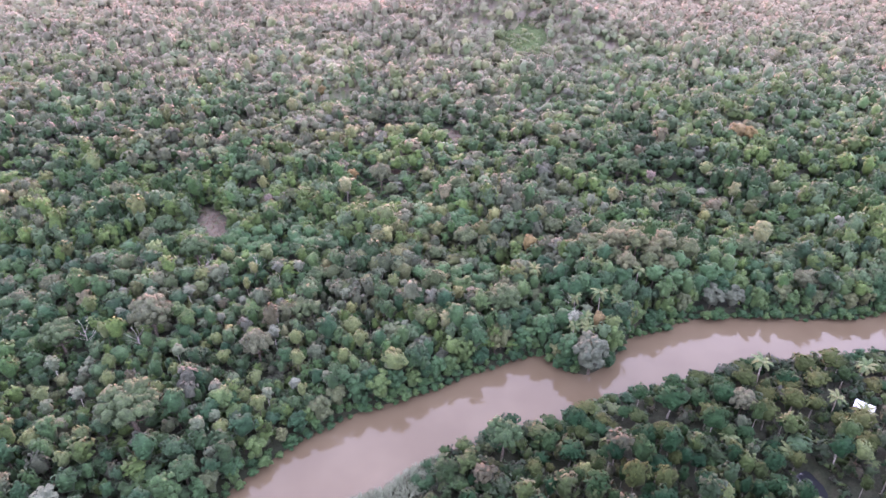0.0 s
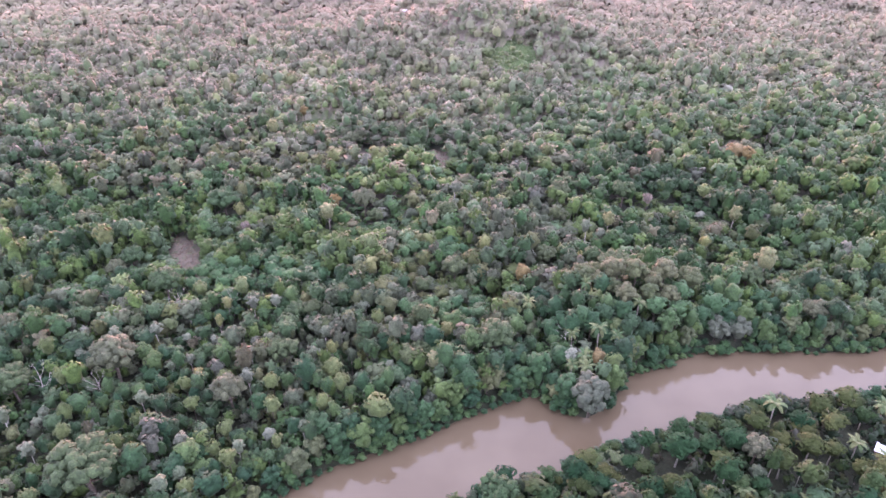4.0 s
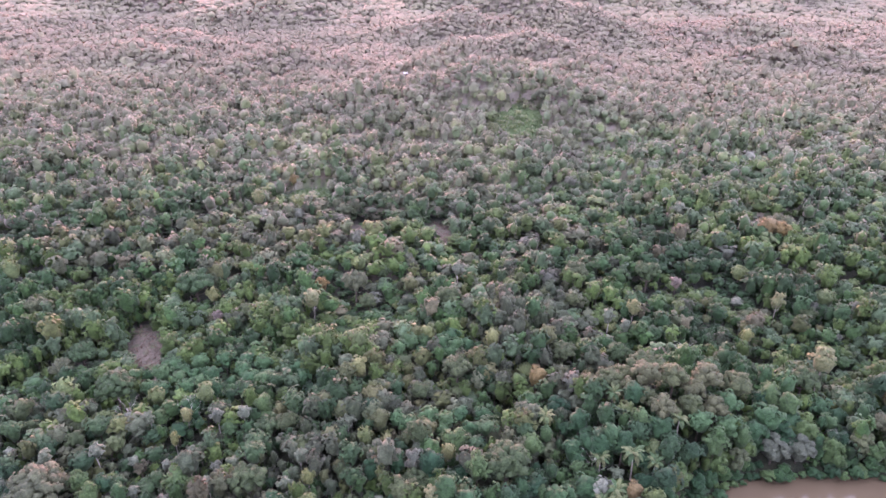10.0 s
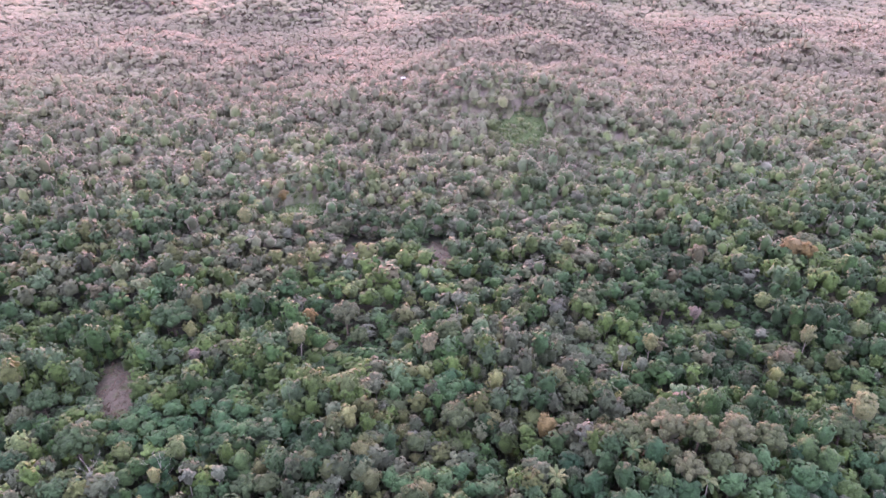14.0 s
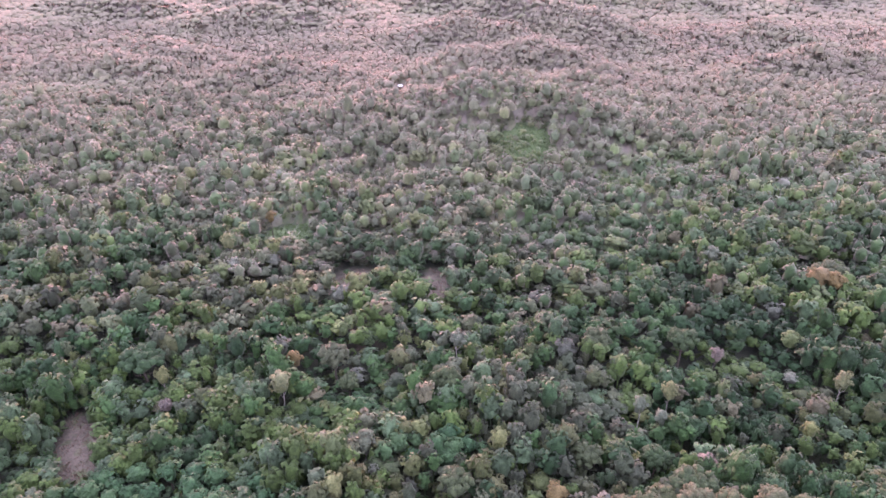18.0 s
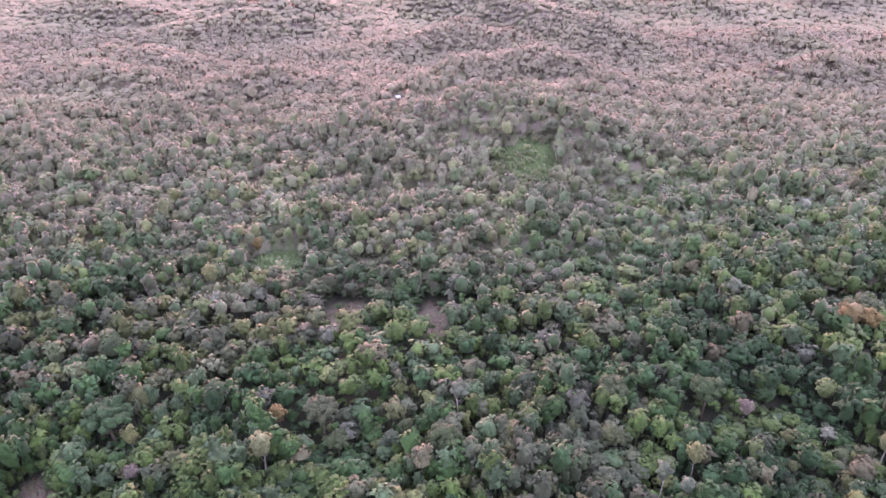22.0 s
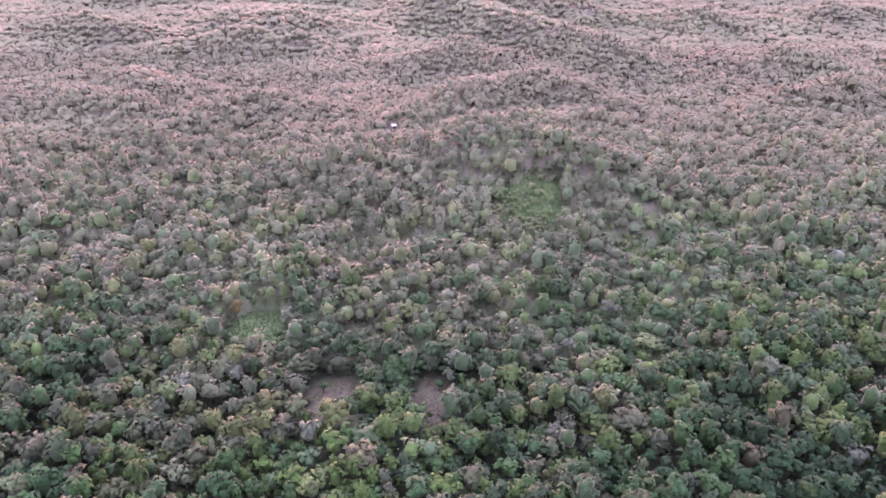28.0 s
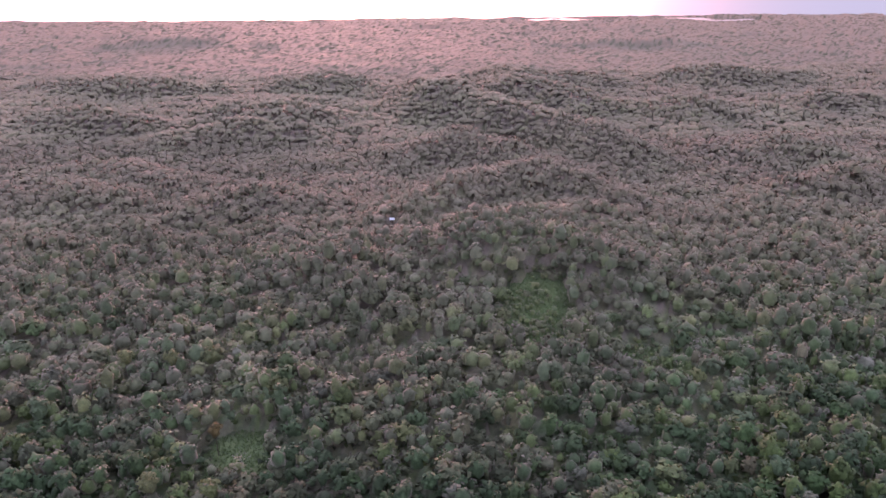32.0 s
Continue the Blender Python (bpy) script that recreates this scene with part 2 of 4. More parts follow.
# wooded ridges: height, half-width, and three points along the crest
RIDGES = [(25, 29, -29, 705, 25, 726, 77, 659), (39, 33, 23, 939, 71, 824, 154, 711), (19, 22, -8, 546, 14, 567, 48, 621), (22, 23, 52, 629, 80, 623, 116, 571),
          (17, 22, 27, 485, 89, 529, 120, 501), (17, 25, -284, 657, -235, 660, -186, 625), (15, 22, -283, 597, -249, 603, -202, 569), (23, 31, -242, 773, -181, 782, -125, 790),
          (15, 22, 234, 590, 278, 601, 337, 618), (19, 27, 229, 705, 278, 693, 327, 671), (10, 22, -150, 560, -110, 585, -60, 570)]
FAR_RIDGES = [(39, 37, -57, 1066, 2, 894, 41, 922), (39, 42, 63, 1067, 100, 994, 171, 902), (41, 48, 84, 1263, 121, 1122, 230, 1104), (31, 34, -226, 898, -161, 837, -104, 872),
              (31, 33, -411, 855, -333, 818, -266, 826), (29, 36, 227, 898, 284, 873, 343, 879), (29, 37, 398, 931, 431, 899, 522, 941), (37, 45, -543, 1090, -394, 1053, -278, 1078),
              (39, 46, -227, 1118, -133, 1080, -60, 1109), (37, 47, 315, 1153, 399, 1099, 530, 1137), (47, 79, 237, 1762, 449, 1732, 662, 1685), (45, 82, -842, 1839, -556, 1803, -276, 1786)]


def ridge_height(x, y):
    """Rounded ridges that fall off to both ends of their crests."""
    z = np.zeros(np.broadcast(x, y).shape)
    for height, wide, *p in RIDGES + FAR_RIDGES:
        best = np.zeros_like(z)
        for (ax, ay, ak), (bx, by, bk) in (((p[0], p[1], 0.62), (p[2], p[3], 1.0)), ((p[2], p[3], 1.0), (p[4], p[5], 0.62))):
            t = np.clip(((x - ax) * (bx - ax) + (y - ay) * (by - ay)) / ((bx - ax) ** 2 + (by - ay) ** 2), 0, 1)
            d = np.hypot(x - ax - t * (bx - ax), y - ay - t * (by - ay)) / wide
            best = np.maximum(best, (ak + (bk - ak) * t) * np.exp(-d ** 1.7))
        z = np.sqrt(z * z + (height * best) ** 2)
    return z


# far lakes that catch the light: centre, half-axes
LAKES = [(1480, 4150, 290, 560), (715, 4200, 370, 480)]


def land(x, y):
    """The height of the ground."""
    x, y = np.asarray(x, float), np.asarray(y, float)
    z = 0.5 + 0.7 * lattice(x, y, 26, 1) + 0.25 * lattice(x, y, 7, 2)
    far = np.clip((np.hypot(x, y) - 300) / 700, 0, 1)
    gone = np.hypot(x, y)
    folds = 1 - np.abs(lattice(x, y, 330, 8) + 0.35 * lattice(x, y, 120, 9))
    rise = 27 * np.clip((gone - 620) / 900, 0, 1) + 9 * np.clip((gone - 1500) / 3000, 0, 1)
    z = z + far * (4 * lattice(x, y, 75, 3) + 4 * lattice(x, y, 230, 4)) + np.cbrt(rise ** 3 + ridge_height(x, y) ** 3) + np.clip((gone - 1150) / 900, 0, 1) * 12 * folds ** 2
    for cx, cy, a, b, turn, height in HILLS:
        c, s = math.cos(radians(turn)), math.sin(radians(turn))
        u, v = ((x - cx) * c + (y - cy) * s) / a, (-(x - cx) * s + (y - cy) * c) / b
        z = z + height * np.exp(-(u * u + v * v))
    for cx, cy, a, b in LAKES:
        z = np.where(np.hypot((x - cx) / a, (y - cy) / b) < 1, 40.0, z)
    inside = np.minimum(far_bank(x) - y, y - near_bank(x))
    z = np.where(inside > -4, np.minimum(z, 0.5 - 1.3 * (inside + 1.0)), z)
    z = np.maximum(z, -4.0)
    for cx, cy, a, b in ((85.3, 100.5, 2.7, 4.8),):
        d = np.hypot((x - cx) / a, (y - cy) / b)
        z = np.where(d < 1.6, z - 2.2 * np.clip(1.6 - d, 0, 1), z)
    return z


# open ground: centre, half-axes, turn, and what covers it
OPEN = [(-85, 209, 4.6, 21, 26, "soil"), (-26, 289, 9.0, 13.5, 8, "soil"), (2, 290, 5.4, 11.5, -4, "soil"),
        (-57, 328, 11, 14, 10, "grass"), (46, 416, 14, 30, -14, "grass"), (86, 387, 11, 9, 0, "grass"),
        (-60, 166.5, 12, 3.6, 0, "floor"), (22, 180, 5, 3.4, 20, "floor"), (65, 204, 7, 3.6, -10, "floor"), (93, 202, 7, 3.6, 0, "floor"), (75, 119.5, 4.2, 3.0, 0, "floor"), (90, 114, 4.0, 3.0, 0, "floor"), (67, 112.5, 2.6, 2.0, 0, "floor"), (86, 96, 6, 14, 0, "floor"), (-11, 95, 13, 6.5, 32, "floor"), (106, 119, 4, 5, 0, "floor"), (-22, 516, 6, 20, 2, "soil")]


def open_ground(x, y, what=None, edge=1.0):
    x, y = np.asarray(x, float), np.asarray(y, float)
    hit = np.zeros(np.broadcast(x, y).shape, bool)
    wob = 1 + 0.2 * lattice(x, y, 5.0, 11) + 0.22 * lattice(x, y, 2.4, 12)
    for cx, cy, a, b, turn, cover in OPEN:
        if what and cover != what:
            continue
        c, s = math.cos(radians(turn)), math.sin(radians(turn))
        u, v = ((x - cx) * c + (y - cy) * s) / a, (-(x - cx) * s + (y - cy) * c) / b
        hit |= np.hypot(u, v) < edge * wob
    return hit


def cover_amount(x, y, what):
    """How much of that cover lies at a place, 0 to 1, with a soft edge."""
    amount = np.zeros(np.shape(x))
    wob = 1 + 0.2 * lattice(x, y, 5.0, 11) + 0.22 * lattice(x, y, 2.4, 12)
    for cx, cy, a, b, turn, cover in OPEN:
        if cover == what:
            c, s = math.cos(radians(turn)), math.sin(radians(turn))
            u, v = ((x - cx) * c + (y - cy) * s) / a, (-(x - cx) * s + (y - cy) * c) / b
            amount = np.maximum(amount, np.clip((1.3 - np.hypot(u, v) / wob) / 0.6, 0, 1))
    return amount


def wet(x, y, margin=0.0):
    return (y < far_bank(x) + margin) & (y > near_bank(x) - margin)


# ---- mesh helpers ----
def dome_normals(V, F, share=0.62, upward=0.0):
    """Normals that follow the dome of the whole crown as much as its single tufts, as the fine leaves of a real crown do."""
    V, F = np.asarray(V, float), np.asarray(F)
    face = np.cross(V[F[:, 1]] - V[F[:, 0]], V[F[:, 2]] - V[F[:, 0]])
    own = np.zeros_like(V)
    for k in range(3):
        np.add.at(own, F[:, k], face)
    own /= np.linalg.norm(own, axis=1)[:, None] + 1e-9
    lo, hi = V.min(0), V.max(0)
    top = V[:, 2] > lo[2] + 0.2 * (hi[2] - lo[2])
    lo = V[top].min(0) if top.sum() > 6 else lo - (0, 0, 0.1)
    half = (hi - lo) / 2
    dome = (V - ((lo[0] + hi[0]) / 2, (lo[1] + hi[1]) / 2, lo[2] + 0.36 * (hi[2] - lo[2]))) / (half[0], half[1], half[2] * 1.3)
    dome = dome / np.array((half[0], half[1], half[2] * 1.3)) * half[0]
    dome /= np.linalg.norm(dome, axis=1)[:, None] + 1e-9
    own = (1 - upward) * (share * dome + (1 - share) * own) + (0, 0, upward)
    return own / (np.linalg.norm(own, axis=1)[:, None] + 1e-9)


def mesh_of(name, V, F, mat, smooth=True, colour=None, normals=None):
    """A mesh from arrays of corners and triangles (or quads)."""
    V, F = np.asarray(V, np.float32), np.asarray(F, np.int32)
    me = bpy.data.meshes.new(name)
    k = F.shape[1]
    me.vertices.add(len(V))
    me.vertices.foreach_set("co", V.ravel())
    me.loops.add(F.size)
    me.loops.foreach_set("vertex_index", F.ravel())
    me.polygons.add(len(F))
    me.polygons.foreach_set("loop_start", np.arange(0, F.size, k, dtype=np.int32))
    me.polygons.foreach_set("use_smooth", np.full(len(F), smooth))
    if colour is not None:
        a = me.attributes.new("leaf_colour", "FLOAT_COLOR", "POINT")
        a.data.foreach_set("color", np.asarray(colour, np.float32).ravel())
    me.update(calc_edges=True)
    if normals is not None:
        a = me.attributes.new("custom_normal", "FLOAT_VECTOR", "POINT")
        a.data.foreach_set("vector", np.asarray(normals, np.float32).ravel())
    for one in mat if isinstance(mat, (list, tuple)) else [mat]:
        me.materials.append(one)
    return me


def joined(parts):
    V, F, base = [], [], 0
    for v, f in parts:
        V.append(v)
        F.append(np.asarray(f) + base)
        base += len(v)
    return np.concatenate(V), np.concatenate(F)


def ico(level):
    bm = bmesh.new()
    bmesh.ops.create_icosphere(bm, subdivisions=level, radius=1)
    bm.verts.ensure_lookup_table()
    V = np.array([v.co[:] for v in bm.verts])
    F = np.array([[v.index for v in f.verts] for f in bm.faces])
    bm.free()
    return V, F


ICO = {1: ico(1), 2: ico(2)}


def part(name, data, material_, parent, label=""):
    """One mesh object under a thing or under a part. data: a bmesh or a mesh."""
    if isinstance(data, bmesh.types.BMesh):
        me = bpy.data.meshes.new(name)
        data.to_mesh(me)
        data.free()
        me.materials.append(material_)
        data = me
    ob = new(name, data)
    ob.parent = parent
    return tagged(ob, label)


def puff(level, centre, radii, rough, cull=-0.35):
    """A lump of foliage, open below."""
    V, F = ICO[level]
    W = V * (1 + rough * rng.uniform(-1, 1, (len(V), 1)))
    keep = V[F].mean(1)[:, 2] > cull
    used = np.unique(F[keep])
    turn = np.full(len(V), -1)
    turn[used] = np.arange(len(used))
    turned = Euler(rng.uniform(-0.35, 0.35, 2).tolist() + [rng.uniform(0, 6.28)]).to_matrix()
    W = (W[used] * rng.uniform(0.78, 1.2, 3)) @ np.array(turned)
    return W * np.array(radii) + np.array(centre), turn[F[keep]]


def tufts_of_leaves(centres, normals, size, sides):
    """Small domed tufts of leaves on a crown, each a low uneven pyramid that points outwards."""
    n = len(centres)
    nrm = normals + 0.32 * rng.normal(size=(n, 3)) + (0, 0, 0.2)
    nrm /= np.linalg.norm(nrm, axis=1)[:, None]
    a = np.cross(nrm, rng.normal(size=(n, 3)))
    a /= np.linalg.norm(a, axis=1)[:, None]
    b = np.cross(nrm, a)
    s = size * rng.uniform(0.6, 1.35, (n, 1))
    V = [centres + nrm * s * rng.uniform(0.2, 0.5, (n, 1))]
    for k in range(sides):
        w = 2 * math.pi * k / sides
        q = s * rng.uniform(0.8, 1.1, (n, 1))
        V.append(centres + (a * math.cos(w) + b * math.sin(w)) * q - nrm * s * rng.uniform(0.2, 0.5, (n, 1)))
    i = np.arange(n)[:, None] * (sides + 1)
    F = np.concatenate([i + [0, 1 + k, 1 + (k + 1) % sides] for k in range(sides)])
    return np.stack(V, 1).reshape(-1, 3), F


def crown(width, depth, base, lumps, level, count, size=0.6, lump=0.45, rough=0.2, flat=1.0, cull=-0.35, sides=5, solid=True, core=True):
    """A crown over a dome of that width and depth whose underside is at base: lumps of foliage covered with tufts of leaves."""
    parts, tips, outs = [], [], []
    r = width / 2
    if core:
        k = 0.62 if lumps < 13 else 0.48
        parts.append(puff(level, (0, 0, base + depth * 0.4), (r * k, r * k, depth * (0.42 if lumps < 13 else 0.3)), rough, cull))
    for i in range(lumps):
        a = i * 2.399 + rng.uniform(-0.5, 0.5)
        q = math.sqrt((i + 0.6) / lumps)
        h = math.sqrt(max(0.0, 1 - (q * 0.9) ** 2)) * flat + (1 - flat) * 0.6
        rad = r * lump * rng.uniform(0.65, 1.25)
        centre = (r * 0.72 * q * math.cos(a), r * 0.72 * q * math.sin(a), base + depth * (0.22 + 0.56 * h) + rng.uniform(-0.12, 0.12) * depth)
        tall = rad * rng.uniform(0.75, 1.1)
        if solid:
            parts.append(puff(1, centre, (rad * 0.85, rad * 0.85, tall * 0.85), rough, cull))
        k = max(1, count // max(1, lumps))
        d = rng.normal(size=(k, 3))
        d[:, 2] = np.abs(d[:, 2]) * 1.0 - 0.35
        d /= np.linalg.norm(d, axis=1)[:, None]
        tips.append(np.array(centre) + d * (rad, rad, tall) * rng.uniform(0.75, 1.12, (k, 1)))
        outs.append(d)
    if count:
        parts.append(tufts_of_leaves(np.concatenate(tips), np.concatenate(outs), size, sides))
    return joined(parts)


def limb(points, radii, sides=6):
    """A tapered tube through points."""
    V, F = [], []
    pts = [np.array(p, float) for p in points]
    for i, (p, r) in enumerate(zip(pts, radii)):
        d = pts[min(i + 1, len(pts) - 1)] - pts[max(i - 1, 0)]
        d = d / np.linalg.norm(d)
        u = np.cross(d, (1, 0.1, 0) if abs(d[2]) > 0.6 else (0, 0, 1))
        u /= np.linalg.norm(u)
        w = np.cross(d, u)
        for k in range(sides):
            a = 2 * math.pi * k / sides
            V.append(p + r * (math.cos(a) * u + math.sin(a) * w))
    for i in range(len(pts) - 1):
        for k in range(sides):
            a, b = i * sides + k, i * sides + (k + 1) % sides
            F += [(a, b, b + sides), (a, b + sides, a + sides)]
    top = (len(pts) - 1) * sides
    F += [(top, top + k, top + k + 1) for k in range(1, sides - 1)]
    return np.array(V), np.array(F)


def trunk_with_limbs(height, radius, spread, count):
    lean = rng.normal(size=2) * height * 0.03
    mid = (lean[0] * 0.6, lean[1] * 0.6, height * 0.5)
    top = (lean[0], lean[1], height * 0.82)
    parts = [limb([(0, 0, -0.6), (0, 0, 0.4), mid, top], [radius * 1.5, radius * 1.05, radius * 0.75, radius * 0.4], 5)]
    for i in range(count):
        a = i * 2 * math.pi / count + rng.uniform(-0.5, 0.5)
        z0 = height * rng.uniform(0.48, 0.72)
        k = z0 / height / 0.82
        p0 = (lean[0] * k, lean[1] * k, z0)
        p2 = (spread * math.cos(a), spread * math.sin(a), z0 + height * rng.uniform(0.15, 0.25))
        p1 = ((p0[0] + p2[0]) / 2, (p0[1] + p2[1]) / 2, z0 + height * 0.06)
        parts.append(limb([p0, p1, p2], [radius * 0.45, radius * 0.3, radius * 0.12], 3))
    return joined(parts)


# ---- ground, river, sky edge ----
def spread_axis(lo, hi, step, end, grow):
    mid = np.arange(lo, hi + step, step)
    out, up, s = [], hi + step, step
    while up < end:
        s *= grow
        up += s
        out.append(min(up, end))
    back, dn, s = [], lo, step
    while dn > -end:
        s *= grow
        dn -= s
        back.append(max(dn, -end))
    return np.concatenate([back[::-1], mid, out])


gx, gy = spread_axis(-130, 160, 2.6, 4700, 1.11), spread_axis(70, 345, 2.6, 4800, 1.09)
GX, GY = np.meshgrid(gx, gy)
GZ = land(GX, GY)
nx, ny = len(gx), len(gy)
I = (np.arange(ny - 1)[:, None] * nx + np.arange(nx - 1)).ravel()
cover = np.stack([cover_amount(GX, GY, "soil"), cover_amount(GX, GY, "grass"), GX * 0, GX * 0 + 1], -1).reshape(-1, 4)
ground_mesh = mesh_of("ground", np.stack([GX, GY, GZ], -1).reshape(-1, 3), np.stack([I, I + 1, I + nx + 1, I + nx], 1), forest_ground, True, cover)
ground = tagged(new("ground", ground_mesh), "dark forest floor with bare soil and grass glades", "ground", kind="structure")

# the river's surface lies in its bed from bank to bank
rx = np.concatenate([np.linspace(-900, -120, 14), np.arange(-112, 240, 4.0), np.linspace(260, 900, 12)])
rv = np.concatenate([np.stack([rx, far_bank(rx) + 1.5, rx * 0 + WATER], 1), np.stack([rx, near_bank(rx) - 1.5, rx * 0 + WATER], 1)])
k = np.arange(len(rx) - 1)
tagged(new("river", mesh_of("river", rv, np.stack([k + len(rx), k + len(rx) + 1, k + 1, k], 1), river_water)),
       "muddy brown river with a calm reflecting surface", "river", kind="structure")
ang = np.linspace(0, 2 * math.pi, 25)[:-1]
pv = np.concatenate([[(85.3, 100.5, -1.0)], np.stack([85.3 + 3.5 * np.cos(ang), 100.5 + 6.1 * np.sin(ang), ang * 0 - 1.0], 1)])
for cx, cy, a, b in LAKES:
    lv = np.concatenate([[(cx, cy, 44.0)], np.stack([cx + a * np.cos(ang), cy + b * np.sin(ang), ang * 0 + 44.0], 1)])
    tagged(new("water", mesh_of("water", lv, [(0, 1 + i, 1 + (i + 1) % 24) for i in range(24)], pond_water)), "far lake that catches the evening light", "lake", kind="structure")
tagged(new("pond", mesh_of("pond", pv, [(0, 1 + i, 1 + (i + 1) % 24) for i in range(24)], pond_water)),
       "small dark still pond among the trees", "pond", kind="structure")


# ---- the forest's plan ----
def half_width(y):
    return 0.70 * (0.84 * y + 71) + 8


def scatter(x0, x1, y0, y1, step):
    X, Y = np.meshgrid(np.arange(x0, x1, step), np.arange(y0, y1, step * 0.87))
    X = X + (np.arange(X.shape[0])[:, None] % 2) * step * 0.5
    X = X + rng.uniform(-0.38, 0.38, X.shape) * step
    Y = Y + rng.uniform(-0.38, 0.38, Y.shape) * step
    return X.ravel(), Y.ravel()


def dryness(x, y):
    """0 lush to 1 dry: the river's edge and the hollows are greener than the rises."""
    d = 0.36 + 0.36 * lattice(x, y, 55, 21) + 0.3 * lattice(x, y, 20, 22)
    d = d + 0.1 * np.clip((y - 215) / 120, 0, 1) + 0.35 * np.clip((y - 380) / 300, 0, 1) - 0.5 * np.clip((x - 30) / 80, 0, 1) * np.clip(1.6 - abs(y - 260) / 90, 0, 1)
    d = d - 0.45 * np.exp(-((x + 55) / 45) ** 2 - ((y - 192) / 13) ** 2) - 0.3 * np.exp(-((y - far_bank(x) - 6) / 14) ** 2) - 0.3 * (y < near_bank(x)) + 0.4 * np.exp(-((x - 56) / 22) ** 2 - ((y - 180) / 13) ** 2)
    return np.clip(d, 0, 1)


LUSH = np.array([(0.034, 0.074, 0.026), (0.047, 0.092, 0.034), (0.052, 0.104, 0.030), (0.080, 0.124, 0.030), (0.085, 0.130, 0.058), (0.100, 0.148, 0.040)])
DRY = np.array([(0.070, 0.088, 0.042), (0.096, 0.112, 0.052), (0.082, 0.092, 0.050), (0.108, 0.122, 0.040), (0.130, 0.140, 0.072), (0.106, 0.114, 0.054)])
RARE = np.array([(0.15, 0.165, 0.055), (0.125, 0.112, 0.058), (0.125, 0.128, 0.085), (0.12, 0.15, 0.055)])


def tree_colours(x, y):
    n = len(x)
    haze_share = (0.72 * np.clip((y - 250) / 270, 0, 1) * (1 - 0.55 * np.clip((x - 30) / 90, 0, 1) * np.clip((420 - y) / 120, 0, 1)))[:, None]           # far crowns fade to one pale tone, haze put into the colour
    group, kin = lattice(x, y, 17, 51), lattice(x, y, 9, 52)          # trees of one sort stand together
    pick = 0.5 + 0.3 * rng.uniform(-1, 1, n) < dryness(x, y)
    of = lambda table: table[np.clip(((0.5 + 0.42 * group + 0.28 * kin) * len(table) + rng.normal(0, 0.8, n)).astype(int), 0, len(table) - 1)]
    col = 0.9 * np.where(pick[:, None], of(DRY), of(LUSH))
    odd = rng.random(n) < 0.045
    col = np.where(odd[:, None], RARE[rng.integers(0, len(RARE), n)], col)
    col = col * rng.uniform(0.72, 1.32, (n, 1)) * (1 + 0.26 * lattice(x, y, 30, 53))[:, None]
    col = col * (0.92, 1.0, 1.12) * np.where(y < near_bank(x), 0.5, 1.0)[:, None]          # crowns on the near bank take half the colour
    return col * (1 - haze_share) + np.array((0.132, 0.134, 0.078)) * (1 + 0.25 * lattice(x, y, 60, 55))[:, None] * haze_share


def grown(templates, x, y, z, width, height, colour, upward=0.06, share=0.76):
    """Many trees in one mesh: corners, triangles, colours. Each template is 1 wide and 1 high."""
    which = rng.integers(0, len(templates), len(x))
    VV, FF, CC, NN, base = [], [], [], [], 0
    for i, (tv, tf) in enumerate(templates):
        s = np.nonzero(which == i)[0]
        if not len(s):
            continue
        a = rng.uniform(0, 2 * math.pi, len(s))
        c, sn = np.cos(a)[:, None], np.sin(a)[:, None]
        w, h = width[s][:, None], height[s][:, None]
        vx = (tv[None, :, 0] * c - tv[None, :, 1] * sn) * w + x[s][:, None]
        vy = (tv[None, :, 0] * sn + tv[None, :, 1] * c) * w + y[s][:, None]
        vz = tv[None, :, 2] * h + z[s][:, None]
        tn = dome_normals(tv, tf, share)
        nn = np.stack([(tn[None, :, 0] * c - tn[None, :, 1] * sn) / w, (tn[None, :, 0] * sn + tn[None, :, 1] * c) / w, tn[None, :, 2] / h], -1).reshape(-1, 3)
        up = np.repeat(upward + 0.72 * np.clip((y[s] - 245) / 320, 0, 1), len(tv))[:, None]
        nn = nn / np.linalg.norm(nn, axis=1)[:, None] * (1 - up) + np.array((0, 0, 1.0)) * up      # farther crowns get upturned normals, flattening their shading as haze would
        NN.append(nn / np.linalg.norm(nn, axis=1)[:, None])
        VV.append(np.stack([vx, vy, vz], -1).reshape(-1, 3))
        FF.append((tf[None] + (np.arange(len(s)) * len(tv))[:, None, None]).reshape(-1, 3) + base)
        col = np.repeat(colour[s], len(tv), 0)
        CC.append(np.concatenate([col, np.ones((len(col), 1))], 1))
        base += len(s) * len(tv)
    return np.concatenate(VV), np.concatenate(FF), np.concatenate(CC), np.concatenate(NN)


def swell(x, y):
    """How the canopy's height rolls from place to place."""
    return 1 + 0.27 * lattice(x, y, 24, 32) + 0.14 * lattice(x, y, 9, 33)


def unit(V, F, width, height):
    return np.asarray(V) / (width, width, height), F


def woods(name, label, templates, x, y, width, height, leaves, bare=1.0, upward=0.06, share=0.76):
    keep = ~wet(x, y, 2.6) & ~open_ground(x, y, None, bare)
    x, y, width, height = x[keep], y[keep], width[keep], height[keep]
    height = np.minimum(height * swell(x, y), 1.8 * width + 5.4)
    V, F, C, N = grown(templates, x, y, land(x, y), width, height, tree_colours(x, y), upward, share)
    return tagged(new(name, mesh_of(name, V, F, leaves, True, C, N)), label, "forest", kind="stuff")


